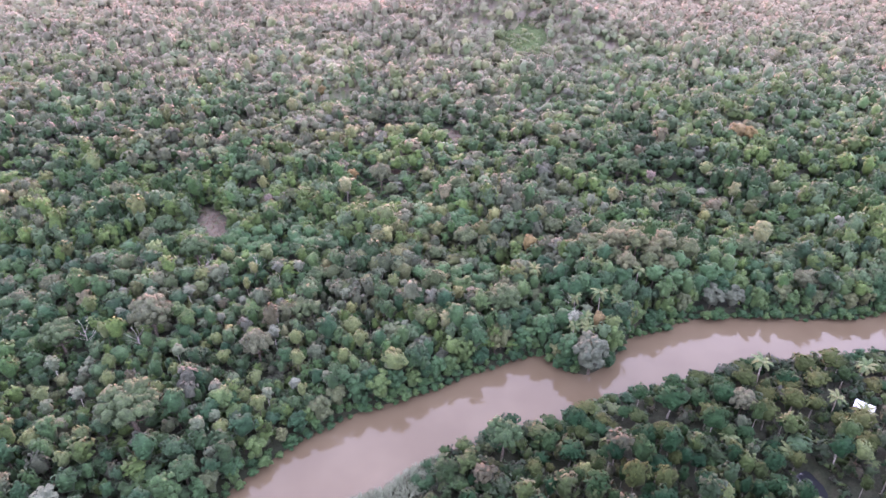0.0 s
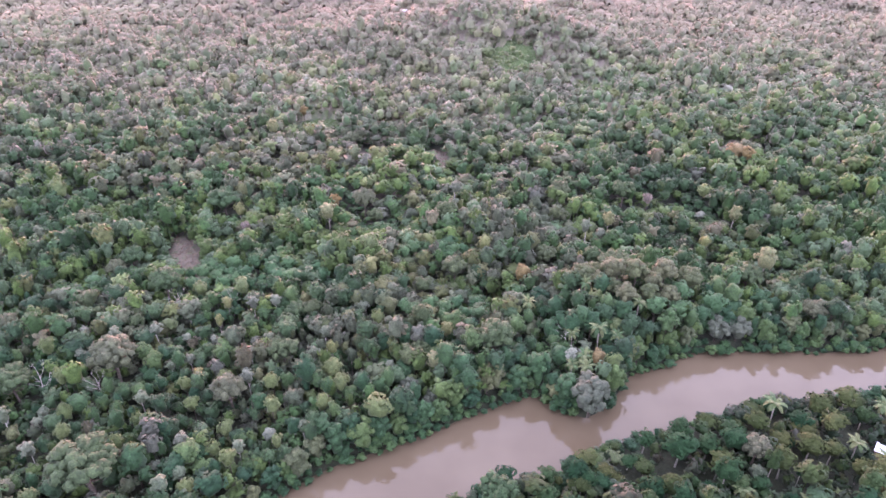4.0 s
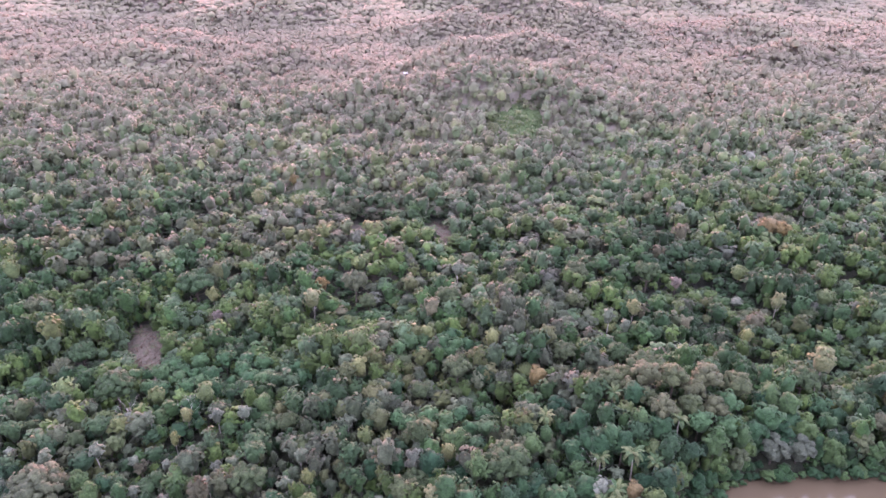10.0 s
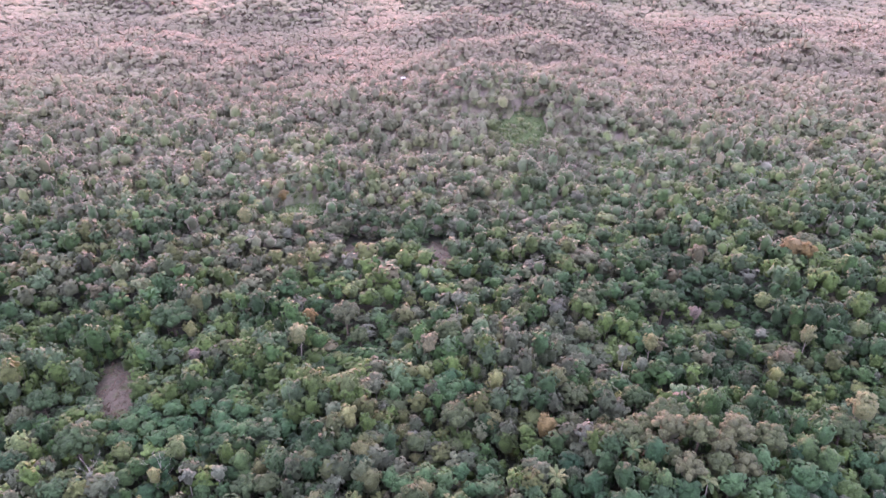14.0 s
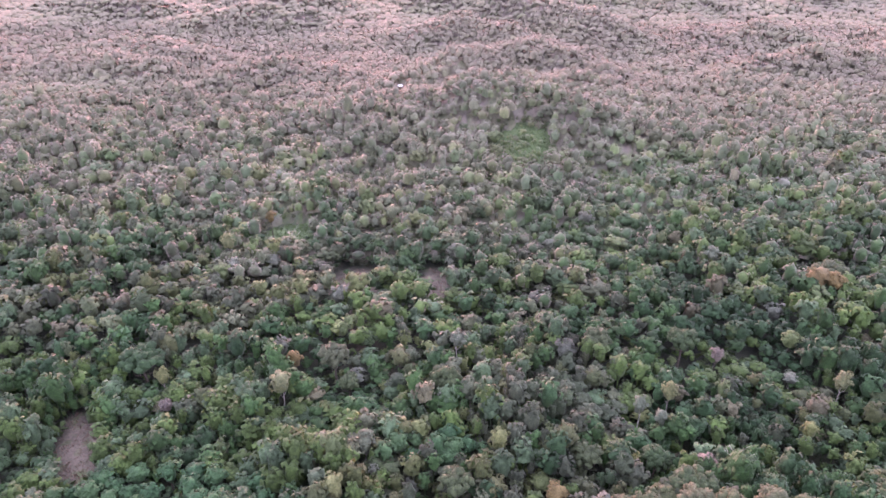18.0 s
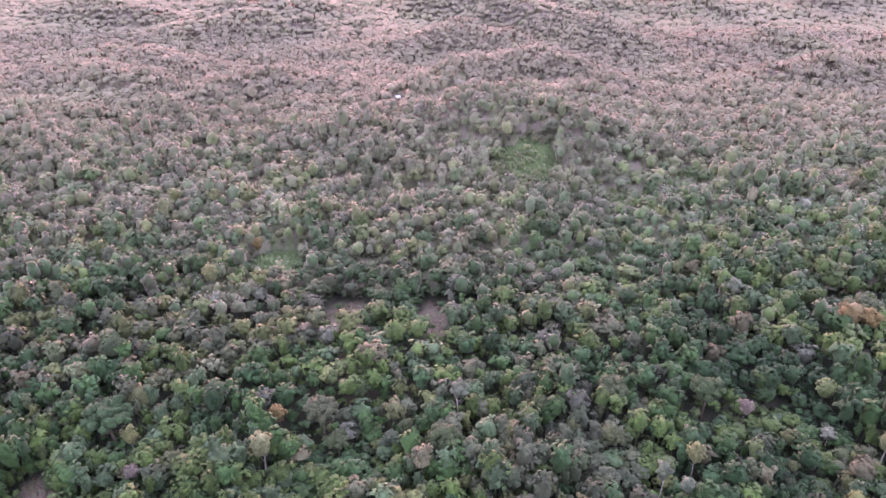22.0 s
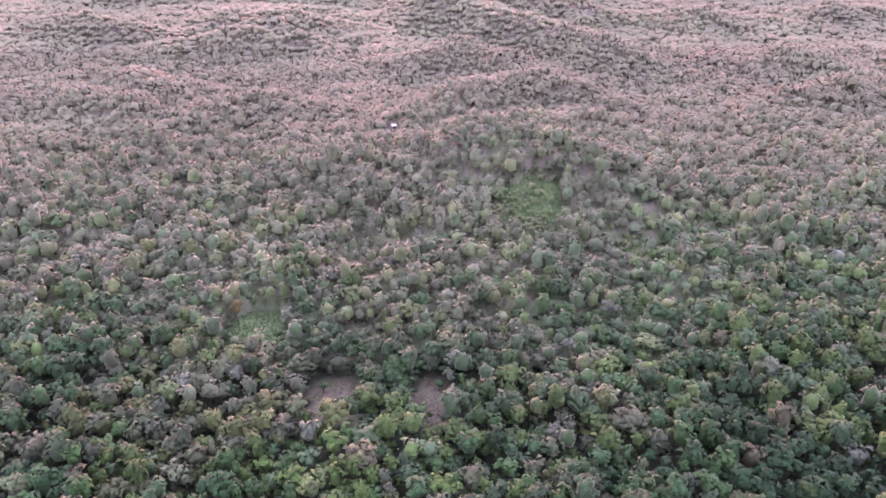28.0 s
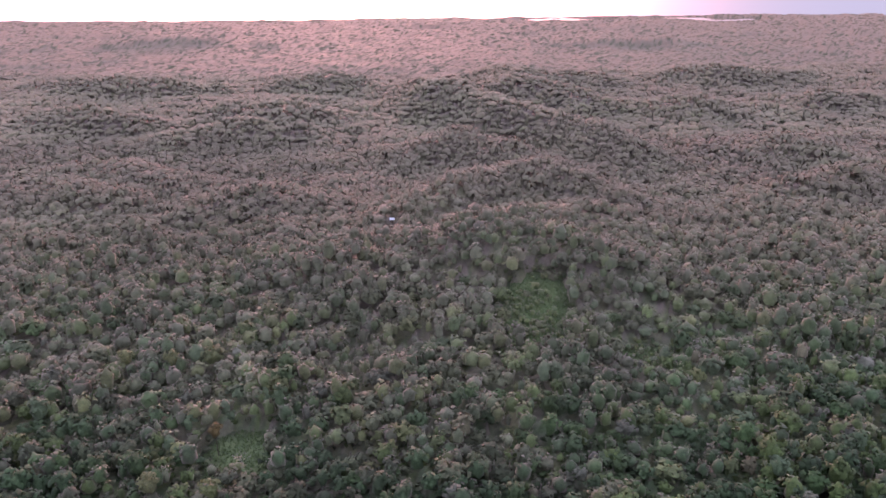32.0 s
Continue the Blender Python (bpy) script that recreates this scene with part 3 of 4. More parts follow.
# middle distance: each tree a few lumps with loose sprays and a stem
NEAR = [unit(*joined([crown(5, 6.0, 5.0, 7, 1, 63, 0.58, 0.42, 0.2, sides=3, solid=False), limb([(0, 0, -0.5), (0, 0, 8)], [0.2, 0.1], 3)]), 5, 11) for _ in range(14)]
MID = [unit(*crown(5, 6.0, 5.0, 7, 1, 42, 0.68, 0.42, 0.2, sides=3, solid=False), 5, 11) for _ in range(16)]
def clump(lumps, radius, rough=0.14, cull=-0.3):
    """A rounded crown of a few overlapping lumps."""
    parts = [puff(1, (0, 0, 8.2), (1.9, 1.9, 2.5), rough, cull)]
    for i in range(lumps):
        a = i * 2 * math.pi / lumps + rng.uniform(-0.4, 0.4)
        parts.append(puff(1, (1.35 * math.cos(a), 1.35 * math.sin(a), 7.4 + rng.uniform(-0.7, 1.3)), (radius, radius, radius * 1.25), rough, cull + 0.05))
    return joined(parts)


SLOPE = [unit(*crown(5, 6.0, 5.0, 8, 1, 26, 0.5, 0.36, 0.12, sides=3, solid=False), 5, 11) for _ in range(16)]
BACK = [unit(*crown(5, 5.4, 5.4, 5, 1, 10, 0.6, 0.42, 0.13, sides=3, solid=False, cull=0.0), 5, 10.6) for _ in range(16)]
REAR = [unit(*clump(2, 1.7, 0.2, 0.05), 5, 10.6) for _ in range(16)]


def sizes(n, mean):
    w = mean * np.exp(rng.normal(0, 0.4, n))
    w = np.where(rng.random(n) < 0.05, w * 1.45, w)
    w = np.clip(w, mean * 0.45, mean * 2.0)
    return w, np.clip(6.9 + 0.75 * w + rng.normal(0, 1.9, n), 5, 18)


NEAR_END, MID_START, MID_END, BACK_END, REAR_END = 245.0, 315.0, 560.0, 760.0, 1250.0

x, y = scatter(-560, 560, NEAR_END - 40, BACK_END, 4.0)
s = (np.abs(x) < half_width(y) + 6) & (y + 6 * lattice(x, y, 12, 31) > NEAR_END)
x, y = x[s], y[s]
bx, by = scatter(-300, 300, NEAR_END + 8, 440, 16.0)
bs = (np.abs(bx) < half_width(by)) & (rng.random(len(bx)) < 0.85)
bx, by = bx[bs], by[bs]
bw = rng.uniform(7.0, 11.5, len(bx))
BIG = [unit(*crown(9, 7.0, 5.5, 16, 2, 112, 0.85, 0.27, 0.22, 0.8, sides=3, solid=False), 9, 12.5) for _ in range(8)]
woods("forest", "broad old crowns standing among the smaller trees", BIG, bx, by, bw, 9.5 + 0.35 * bw + rng.normal(0, 1.0, len(bx)), canopy_leaves)
s = np.ones(len(x), bool)
for qx, qy, qw in zip(bx, by, bw):
    s &= np.hypot(x - qx, y - qy) > qw * 0.34
x, y = x[s], y[s]
s = rng.random(len(x)) < 0.92 - 0.1 * np.clip((y - 260) / 200, 0, 1)
x, y = x[s], y[s]
s = y + rng.uniform(-75, 75, len(x)) + 25 * lattice(x, y, 60, 34) < MID_END
w, h = sizes(len(x), 5.2)
w = np.where(y < 345, np.minimum(w, 7.2), np.minimum(w, 8.5)) * (1 + 0.14 * np.clip((y - 300) / 150, 0, 1))
f = s & (y + rng.uniform(-60, 60, len(x)) + 10 * lattice(x, y, 30, 36) < MID_START)
woods("forest", "dense mixed forest of green and dry grey-brown crowns", MID, x[f], y[f], w[f], h[f], canopy_leaves, 1.12, share=0.6)
f = s & ~f
g = f & (y + rng.uniform(-70, 70, len(x)) > 450)
woods("forest", "dry mixed forest on the lower slopes", SLOPE, x[f & ~g], y[f & ~g], w[f & ~g], h[f & ~g], hazed_mid_leaves)
woods("forest", "dry mixed forest below the ridges", SLOPE, x[g], y[g], w[g], h[g], hazed_upper_leaves)
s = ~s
woods("hill_forest", "dense hill forest of olive and grey-brown crowns", BACK, x[s], y[s], w[s] * 1.2, np.clip(h[s] * 1.05, 8.6, 12.4), hazed_upper_leaves)

x, y = scatter(-1300, 1300, BACK_END, REAR_END, 7.0)
s = np.abs(x) < half_width(y) + 20
w, h = sizes(s.sum(), 7.2)
w, h = np.clip(w, 5.0, 10.5), np.clip(h + 1.0, 9.6, 11.6)
woods("far_forest", "distant forest canopy over low ridges", REAR, x[s], y[s], w, h, hazed_hill_leaves)

# round the outside of the view
SIDE = [unit(*clump(2, 1.6, 0.2, -0.1), 5, 10.6) for _ in range(8)]
x, y = scatter(-300, 300, -110, 330, 7.2)
behind = (np.abs(x) < 125) & (y > -75) & (y < 67)
s = ~behind & ((np.abs(x) > half_width(np.maximum(y, -60)) + 3) | (y < 67)) & (np.abs(x) < half_width(np.maximum(y, 60)) + 40)
w, h = sizes(s.sum(), 9.0)
woods("forest", "forest canopy beyond the river bends", SIDE, x[s], y[s], w, np.clip(h, 7, 13), canopy_leaves)

x, y = scatter(-125, 125, -75, 67, 5.0)
w, h = sizes(len(x), 5.8)
woods("forest", "mixed forest behind the river bank", MID, x, y, w, h, canopy_leaves, share=0.6)

# young growth and saplings that fill the gaps under the crowns
SAPLING = [unit(*crown(5, 8.5, 1.5, 4, 1, 8, 1.6, 0.44, 0.22, sides=3, solid=False, core=False), 5, 10.5) for _ in range(10)]
THICKET = [unit(*crown(5, 5.5, 1.0, 6, 1, 18, 0.8, 0.40, 0.22, sides=3, solid=False), 5, 7.2) for _ in range(12)]
x, y = scatter(-190, 190, 78, 228, 3.4)
s = (np.abs(x) < half_width(y) + 3) & (rng.random(len(x)) < np.where(y < near_bank(x), 0.6, 0.92))
n = s.sum()
woods("undergrowth", "dense dark green thicket under the riverside trees", THICKET, x[s], y[s], 4.4 * np.exp(rng.normal(0, 0.22, n)), rng.uniform(4.2, 7.6, n), canopy_leaves, 0.95)
x, y = scatter(-250, 250, 228, 330, 4.0)
s = (np.abs(x) < half_width(y) + 4) & (rng.random(len(x)) < np.where(y < near_bank(x), 0.5, 0.7))
n = s.sum()
woods("undergrowth", "dark green saplings and bushes under the crowns", SAPLING, x[s], y[s], 4.2 * np.exp(rng.normal(0, 0.25, n)), rng.uniform(3.5, 8.0, n), canopy_leaves, 0.95)

# ferns and seedlings in the dark hollows
x, y = scatter(-80, 115, 78, 215, 1.7)
s = open_ground(x, y, "floor", 1.1) & (np.hypot((x - 85.3) / 4.4, (y - 100.5) / 7.4) > 1) & ((np.abs(x + 11) > 15) | (y > 120)) & (np.hypot(x - 107.5, y - 122) > 4.5)
n = s.sum()
V, F, C, N = grown(SAPLING, x[s], y[s], land(x[s], y[s]) - 0.6, rng.uniform(1.6, 3.0, n), rng.uniform(1.8, 4.0, n), tree_colours(x[s], y[s]) * 0.9)
tagged(new("undergrowth", mesh_of("undergrowth", V, F, canopy_leaves, True, C, N)), "ferns and seedlings on the shaded forest floor", "undergrowth", kind="stuff")

# young growth round the glades
x, y = scatter(-110, 120, 180, 470, 2.6)
s = open_ground(x, y, "grass", 1.3) | open_ground(x, y, "soil", 1.35)
n = s.sum()
woods("undergrowth", "bushes and saplings round the forest glades", MID, x[s], y[s], rng.uniform(2.0, 3.6, n), rng.uniform(2.0, 5.5, n), canopy_leaves, 1.05)

# scrub on the open slope of the first ridge
x, y = scatter(20, 110, 380, 458, 2.3)
s = open_ground(x, y, "grass", 1.25) & (0.7 * lattice(x, y, 7, 35) + rng.random(len(x)) > 0.42 + 1.1 * np.exp(-((y - 434 + 0.45 * (x - 50)) / 4) ** 2))
n = s.sum()
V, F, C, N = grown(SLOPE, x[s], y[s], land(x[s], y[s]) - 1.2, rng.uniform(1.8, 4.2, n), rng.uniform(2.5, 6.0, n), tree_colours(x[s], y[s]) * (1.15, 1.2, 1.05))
tagged(new("scrub", mesh_of("scrub", V, F, hazed_mid_leaves, True, C, N)), "low green scrub on a cleared hillside", "bushes", kind="stuff")

# near-upright normals that level the shading of the far canopy, imitating haze
def roof_normals(n, spread=0.4):
    v = np.concatenate([rng.normal(0, spread, (n, 2)), np.ones((n, 1))], 1)
    return v / np.linalg.norm(v, axis=1)[:, None]


# lower storey of the hill forest, between its crowns
uy = 305 + np.cumsum(np.concatenate([[0], 5.0 * 1.0105 ** np.arange(135)]))
UX = np.linspace(-1, 1, 260)[None, :] * (half_width(uy) + 20)[:, None] + rng.uniform(-1.5, 1.5, (len(uy), 260))
UY = uy[:, None] + rng.uniform(-1.5, 1.5, UX.shape)
UZ = land(UX, UY) + np.where(open_ground(UX, UY, None, 1.15), -1.5, (2.6 + 2.2 * np.clip((UY - 330) / 280, 0, 1)) * swell(UX, UY) + 0.8 * rng.uniform(-1, 1, UX.shape))
I = (np.arange(len(uy) - 1)[:, None] * 260 + np.arange(259)).ravel()
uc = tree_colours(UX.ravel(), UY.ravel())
tagged(new("undergrowth", mesh_of("undergrowth", np.stack([UX, UY, UZ], -1).reshape(-1, 3), np.stack([I, I + 1, I + 261, I + 260], 1), hazed_mid_leaves, True,
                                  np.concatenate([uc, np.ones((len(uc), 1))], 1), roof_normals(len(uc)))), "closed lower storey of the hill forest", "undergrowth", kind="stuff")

# the farthest woods, a lumpy roof of crowns to the horizon
fy = REAR_END - 40 + np.cumsum(np.concatenate([[0], 8.0 * 1.0145 ** np.arange(150)]))
fy = fy[fy < 4780]
fu = np.linspace(-1, 1, 420)
FX = fu[None, :] * (half_width(fy) + 60)[:, None] + rng.uniform(-3, 3, (len(fy), 420))
FY = fy[:, None] + rng.uniform(-3, 3, FX.shape)
FZ = land(FX, FY) + np.where(land(FX, FY) == 40.0, -4, 9) + 1.2 * lattice(FX, FY, 14, 41) + 0.7 * rng.uniform(-1, 1, FX.shape) + 2.0 * lattice(FX, FY, 45, 42)
I = (np.arange(len(fy) - 1)[:, None] * 420 + np.arange(419)).ravel()
# evened out further towards one olive tone, painted haze on the last ridges
fc = 0.4 * tree_colours(FX.ravel(), FY.ravel()) + 0.6 * np.array((0.086, 0.104, 0.054))
tagged(new("far_forest", mesh_of("far_forest", np.stack([FX, FY, FZ], -1).reshape(-1, 3), np.stack([I, I + 1, I + 421, I + 420], 1), hazed_far_leaves, True,
                                 np.concatenate([fc, np.ones((len(fc), 1))], 1), roof_normals(len(fc), 0.28))), "forest paled by painted haze on the farthest ridges", "forest", kind="stuff")


# ---- single trees ----
def tree_kind(name, label, group, tones, bark, makers, sheen=0.08, waxy=0.2):
    """Templates of one kind of tree, each an Empty with its trunk and crown. makers: pairs of (crown, trunk) arrays."""
    leaves = leaf_material(name + "_leaves", tones, sheen, waxy=waxy)
    out = []
    for (cv, cf), (tv, tf) in makers:
        root = new(name)
        root.empty_display_size = 0.5
        part("trunk", mesh_of(name + "_trunk", tv, tf, bark), None, root)
        part("crown", mesh_of(name + "_crown", cv, cf, leaves, True, None, dome_normals(cv, cf, 0.35 if len(cf) > 1500 else 0.48, 0.06)), None, root)
        tagged(root, label, "tree", group)
        out.append(root)
    return {"roots": out, "fresh": [True] * len(out), "count": 0}


def plant(kind, x, y, size=1.0, tall=1.0, lean=0.0, z=None):
    """Stand one more tree of that kind on the ground."""
    i = kind["count"] % len(kind["roots"])
    kind["count"] += 1
    root = kind["roots"][i]
    m = pose(x, y, float(land(x, y)) - 0.1 if z is None else z, lean, lean * 0.5, rng.uniform(0, 360)) @ Matrix.Diagonal((size, size, size * tall, 1))
    if kind["fresh"][i]:
        kind["fresh"][i] = False
        root.matrix_basis = m
        return root
    ob = copy_thing(root, Matrix.Identity(4))
    ob.matrix_basis = m
    return ob


def set_of(n, width, depth, base, lumps, count, size, lump, rough, flat, height, radius, limbs, cull=-0.35):
    return [(crown(width, depth, base, lumps, 2, count, size, lump, rough, flat, cull, sides=3, solid=lumps > 12), trunk_with_limbs(height, radius, width * 0.3, limbs)) for _ in range(n)]


broadleaf = tree_kind("broadleaf_tree", "green broadleaf tree with a dense rounded crown", "broadleaf trees",
                      [(0.022, 0.060, 0.026), (0.039, 0.088, 0.034), (0.085, 0.130, 0.042)], bark_brown,
                      set_of(5, 5, 5.8, 4.8, 8, 232, 0.37, 0.40, 0.2, 1.0, 9.5, 0.17, 3))
round_tree = tree_kind("round_tree", "blue-green leafy tree with a smooth domed crown", "blue-green domed trees",
                       [(0.028, 0.060, 0.028), (0.042, 0.082, 0.034), (0.068, 0.112, 0.045)], bark_brown,
                       set_of(5, 5.4, 5.0, 5.0, 9, 243, 0.37, 0.40, 0.16, 0.85, 9.0, 0.18, 3))
dry_tree = tree_kind("dry_tree", "grey-brown dry tree with a thin ragged crown", "dry trees",
                     [(0.060, 0.076, 0.040), (0.092, 0.108, 0.056), (0.130, 0.140, 0.080)], bark_pale,
                     set_of(5, 4.6, 5.6, 5.0, 9, 234, 0.33, 0.34, 0.24, 1.0, 10, 0.14, 3))
olive_crowned = tree_kind("olive_crowned_tree", "olive green tree with an open rounded crown", "olive-crowned trees",
                          [(0.060, 0.082, 0.032), (0.090, 0.104, 0.042), (0.145, 0.138, 0.056)], bark_brown,
                          set_of(5, 5.2, 5.2, 5.0, 8, 232, 0.37, 0.38, 0.2, 0.9, 9.5, 0.17, 3))
spreading = tree_kind("spreading_tree", "large olive-brown tree with a wide spreading crown", "large spreading trees",
                      [(0.045, 0.085, 0.032), (0.078, 0.098, 0.040), (0.115, 0.112, 0.062)], bark_brown,
                      set_of(4, 12, 7.0, 6.0, 44, 880, 0.40, 0.175, 0.25, 0.75, 11.5, 0.42, 7))
slender = tree_kind("slender_tree", "tall slender tree with a pale trunk and light crown", "pale-trunked trees",
                    [(0.110, 0.135, 0.070), (0.145, 0.160, 0.095), (0.165, 0.170, 0.115)], bark_white,
                    set_of(3, 4.0, 4.6, 7.0, 8, 120, 0.40, 0.34, 0.22, 1.0, 11.4, 0.13, 5))
lime = tree_kind("lime_green_tree", "bright lime-green tree with a dense fresh crown", "lime-green trees",
                 [(0.105, 0.138, 0.045), (0.142, 0.165, 0.058), (0.122, 0.155, 0.060)], bark_brown,
                 set_of(3, 5.2, 5.2, 5.0, 9, 252, 0.35, 0.38, 0.17, 0.9, 9.5, 0.17, 3))
yellow = tree_kind("yellow_tree", "yellow-green flowering tree standing out of the canopy", "yellow trees",
                   [(0.165, 0.170, 0.055), (0.200, 0.195, 0.075), (0.185, 0.185, 0.085)], bark_pale,
                   set_of(2, 5.0, 5.4, 6.8, 9, 252, 0.34, 0.36, 0.18, 1.0, 11.5, 0.16, 4))
rust = tree_kind("rusty_tree", "rusty orange tree with drying leaves", "rusty trees",
                 [(0.180, 0.125, 0.045), (0.205, 0.140, 0.050), (0.185, 0.130, 0.060)], bark_brown,
                 set_of(2, 5.2, 5.2, 6.2, 9, 252, 0.34, 0.36, 0.2, 1.0, 11, 0.17, 4))
pink = tree_kind("blossoming_tree", "pale pink blossoming tree in the green canopy", "blossoming trees",
                 [(0.200, 0.150, 0.110), (0.220, 0.165, 0.125), (0.190, 0.150, 0.115)], bark_brown,
                 set_of(2, 4.6, 4.0, 6.2, 9, 252, 0.32, 0.36, 0.2, 0.9, 10, 0.15, 4))
silver = tree_kind("silvery_tree", "silvery grey-green tree drooping over the river", "silvery riverside trees",
                   [(0.080, 0.090, 0.056), (0.098, 0.108, 0.066), (0.112, 0.120, 0.076)], bark_brown,
                   set_of(2, 7.0, 7.2, 0.8, 26, 560, 0.40, 0.24, 0.2, 1.0, 7.5, 0.2, 4, -0.8))
bush = tree_kind("bush", "green riverside bush hanging over the water", "riverside bushes",
                 [(0.026, 0.066, 0.026), (0.045, 0.098, 0.032), (0.085, 0.135, 0.042)], bark_brown,
                 set_of(5, 4.8, 5.0, 0.0, 13, 260, 0.30, 0.29, 0.26, 0.9, 4.5, 0.10, 3, -0.8))
knoll_tree = tree_kind("knoll_tree", "broad olive-brown tree with a lumpy rounded crown", "trees of the riverside knoll",
                       [(0.074, 0.090, 0.036), (0.098, 0.110, 0.046), (0.124, 0.122, 0.058)], bark_brown,
                       set_of(5, 8.0, 7.0, 5.5, 20, 520, 0.38, 0.25, 0.22, 0.9, 11.5, 0.28, 5))
bank_tree = tree_kind("bank_tree", "dark green tree on the low near bank of the river", "near bank trees",
                      [(0.012, 0.040, 0.017), (0.022, 0.056, 0.021), (0.042, 0.068, 0.023)], bark_pale,
                      set_of(6, 5.0, 5.6, 4.4, 11, 275, 0.34, 0.33, 0.22, 0.95, 9.5, 0.15, 5), 0.03, 0.08)
bank_olive = tree_kind("bank_tree", "olive green tree with an open crown near the river", "near bank trees",
                       [(0.040, 0.058, 0.019), (0.058, 0.072, 0.022), (0.076, 0.080, 0.026)], bark_pale,
                       set_of(4, 5.4, 5.2, 5.0, 12, 340, 0.31, 0.30, 0.22, 0.9, 10, 0.15, 5), 0.03, 0.08)
shrub = tree_kind("shrub", "fresh green leafy shrub on the river bank", "bank shrubs",
                  [(0.026, 0.066, 0.026), (0.038, 0.084, 0.032), (0.046, 0.092, 0.044)], bark_brown,
                  set_of(3, 3.4, 3.0, 0.0, 8, 200, 0.25, 0.36, 0.22, 0.9, 2.6, 0.06, 3, -0.8))
for one in shrub["roots"]:
    tagged(one, category="shrub")
for one in bush["roots"]:
    tagged(one, category="bush")

hanging = tree_kind("riverside_tree", "green tree with foliage hanging down to the river", "riverside trees",
                    [(0.024, 0.066, 0.028), (0.050, 0.105, 0.040), (0.095, 0.140, 0.042)], bark_brown,
                    set_of(5, 6.6, 9.5, 0.4, 22, 660, 0.31, 0.25, 0.24, 0.85, 8.5, 0.16, 4, -0.8))
hanging_olive = tree_kind("riverside_tree", "olive green tree hanging over the river bank", "riverside trees",
                          [(0.060, 0.085, 0.040), (0.100, 0.112, 0.050), (0.150, 0.150, 0.060)], bark_brown,
                          set_of(3, 6.0, 8.4, 0.6, 20, 600, 0.30, 0.25, 0.24, 0.85, 7.5, 0.15, 4, -0.8))
fresh = tree_kind("fresh_green_tree", "fresh blue-green tree with a dense domed crown", "fresh green trees",
                  [(0.042, 0.098, 0.038), (0.056, 0.118, 0.044), (0.075, 0.134, 0.050)], bark_brown,
                  set_of(4, 5.2, 5.4, 4.8, 9, 243, 0.36, 0.39, 0.17, 0.9, 9.2, 0.17, 3))
SPREADING = [(-72.6, 110.1, 18), (-82.5, 146.7, 15), (16.6, 155.2, 13), (-39.2, 170.5, 8.7), (-39.8, 152.0, 10.5), (-81.4, 181.9, 12), (-3.0, 152.2, 8.4),
             (55.3, 184.5, 12), (-104.3, 139.0, 12), (99.1, 186.9, 11), (36.9, 199.8, 9.7), (134.6, 280, 14), (-76.0, 231.8, 15), (74, 119, 8.5)]
LIME = [(-80.0, 116.4, 5.9), (-93.0, 103.0, 6.3), (-12.9, 129.5, 7.5), (-25.8, 145.0, 5.9), (-70.2, 180.5, 5.3), (-57.6, 180.7, 6), (31.7, 98.2, 4.6),
        (46.7, 169.2, 5.4), (104.6, 243.9, 6.5), (51.3, 160.2, 5.2), (125.2, 226.9, 7.1), (94.7, 103.2, 5.5), (60, 92, 5)]
YELLOW = [(-37.3, 222, 6.4), (107.9, 223, 5.2), (-19.2, 188, 6.2), (62.2, 220.3, 4.8), (92.8, 208.4, 4.2), (104.5, 189.4, 8), (17.1, 202.3, 5.5),
          (-73.2, 303, 6.2), (-109.5, 372, 6.5), (-92.4, 372, 6.2), (45, 352, 4.8), (-70, 228, 4.5)]
RUST = [(28.1, 187.5, 6.2), (-36.5, 235.3, 5.0), (127, 274, 8.5), (131, 271, 8), (44, 149, 4.5), (-64, 330, 5)]
PINK = [(62.4, 195.8, 4.8), (80.2, 236.2, 4.5), (18.5, 205.0, 3.8), (-65.5, 217.5, 3.9)]
SLENDER = [(-23.1, 190.7, 5.0), (-82.4, 187.5, 3.8), (-52.1, 171.5, 3.8), (-45.8, 172.6, 3.8), (-68.7, 171.3, 3.5),
           (52.8, 214.2, 4.6), (57.3, 211.3, 3.9), (98.3, 290, 5.8), (8.5, 240, 5.8), (-87.1, 175.1, 3.5)]
taken = []
PALMS = [(83.3, 131, 1.1, 0.88), (80.4, 106, 1.15, 0.5), (38.6, 157.4, 0.85, 1.44), (40.1, 149.5, 0.85, 1.38), (45.6, 156.5, 1.0, 1.5), (50.0, 155.6, 0.85, 1.44), (58.1, 165.2, 0.95, 1.5),
         (41.0, 179.0, 0.9, 1.56), (40.0, 146.2, 0.9, 1.19), (97.6, 119.7, 0.9, 0.99), (103, 117, 1.0, 0.77), (82, 93.2, 0.8, 0.55), (44.4, 174.5, 0.8, 1.62), (27.2, 170.0, 0.85, 1.62),
         (36.5, 147, 0.8, 1.25), (67.4, 108.4, 0.9, 0.77), (110.9, 132.0, 1.0, 0.88), (90, 110, 0.7, 0.44), (99, 104, 0.7, 0.5), (78, 97, 0.6, 0.44)]
taken += [(q[0], q[1], 6.5 * q[2]) for q in PALMS]


def plant_list(kind, places, width, tall=1.0, lean=0.0, lift=None):
    for px, py, w in places:
        plant(kind, px, py, w / width, tall * (0.55 + 0.45 * width / w) if w > width else tall, lean, lift)
        taken.append((px, py, w))


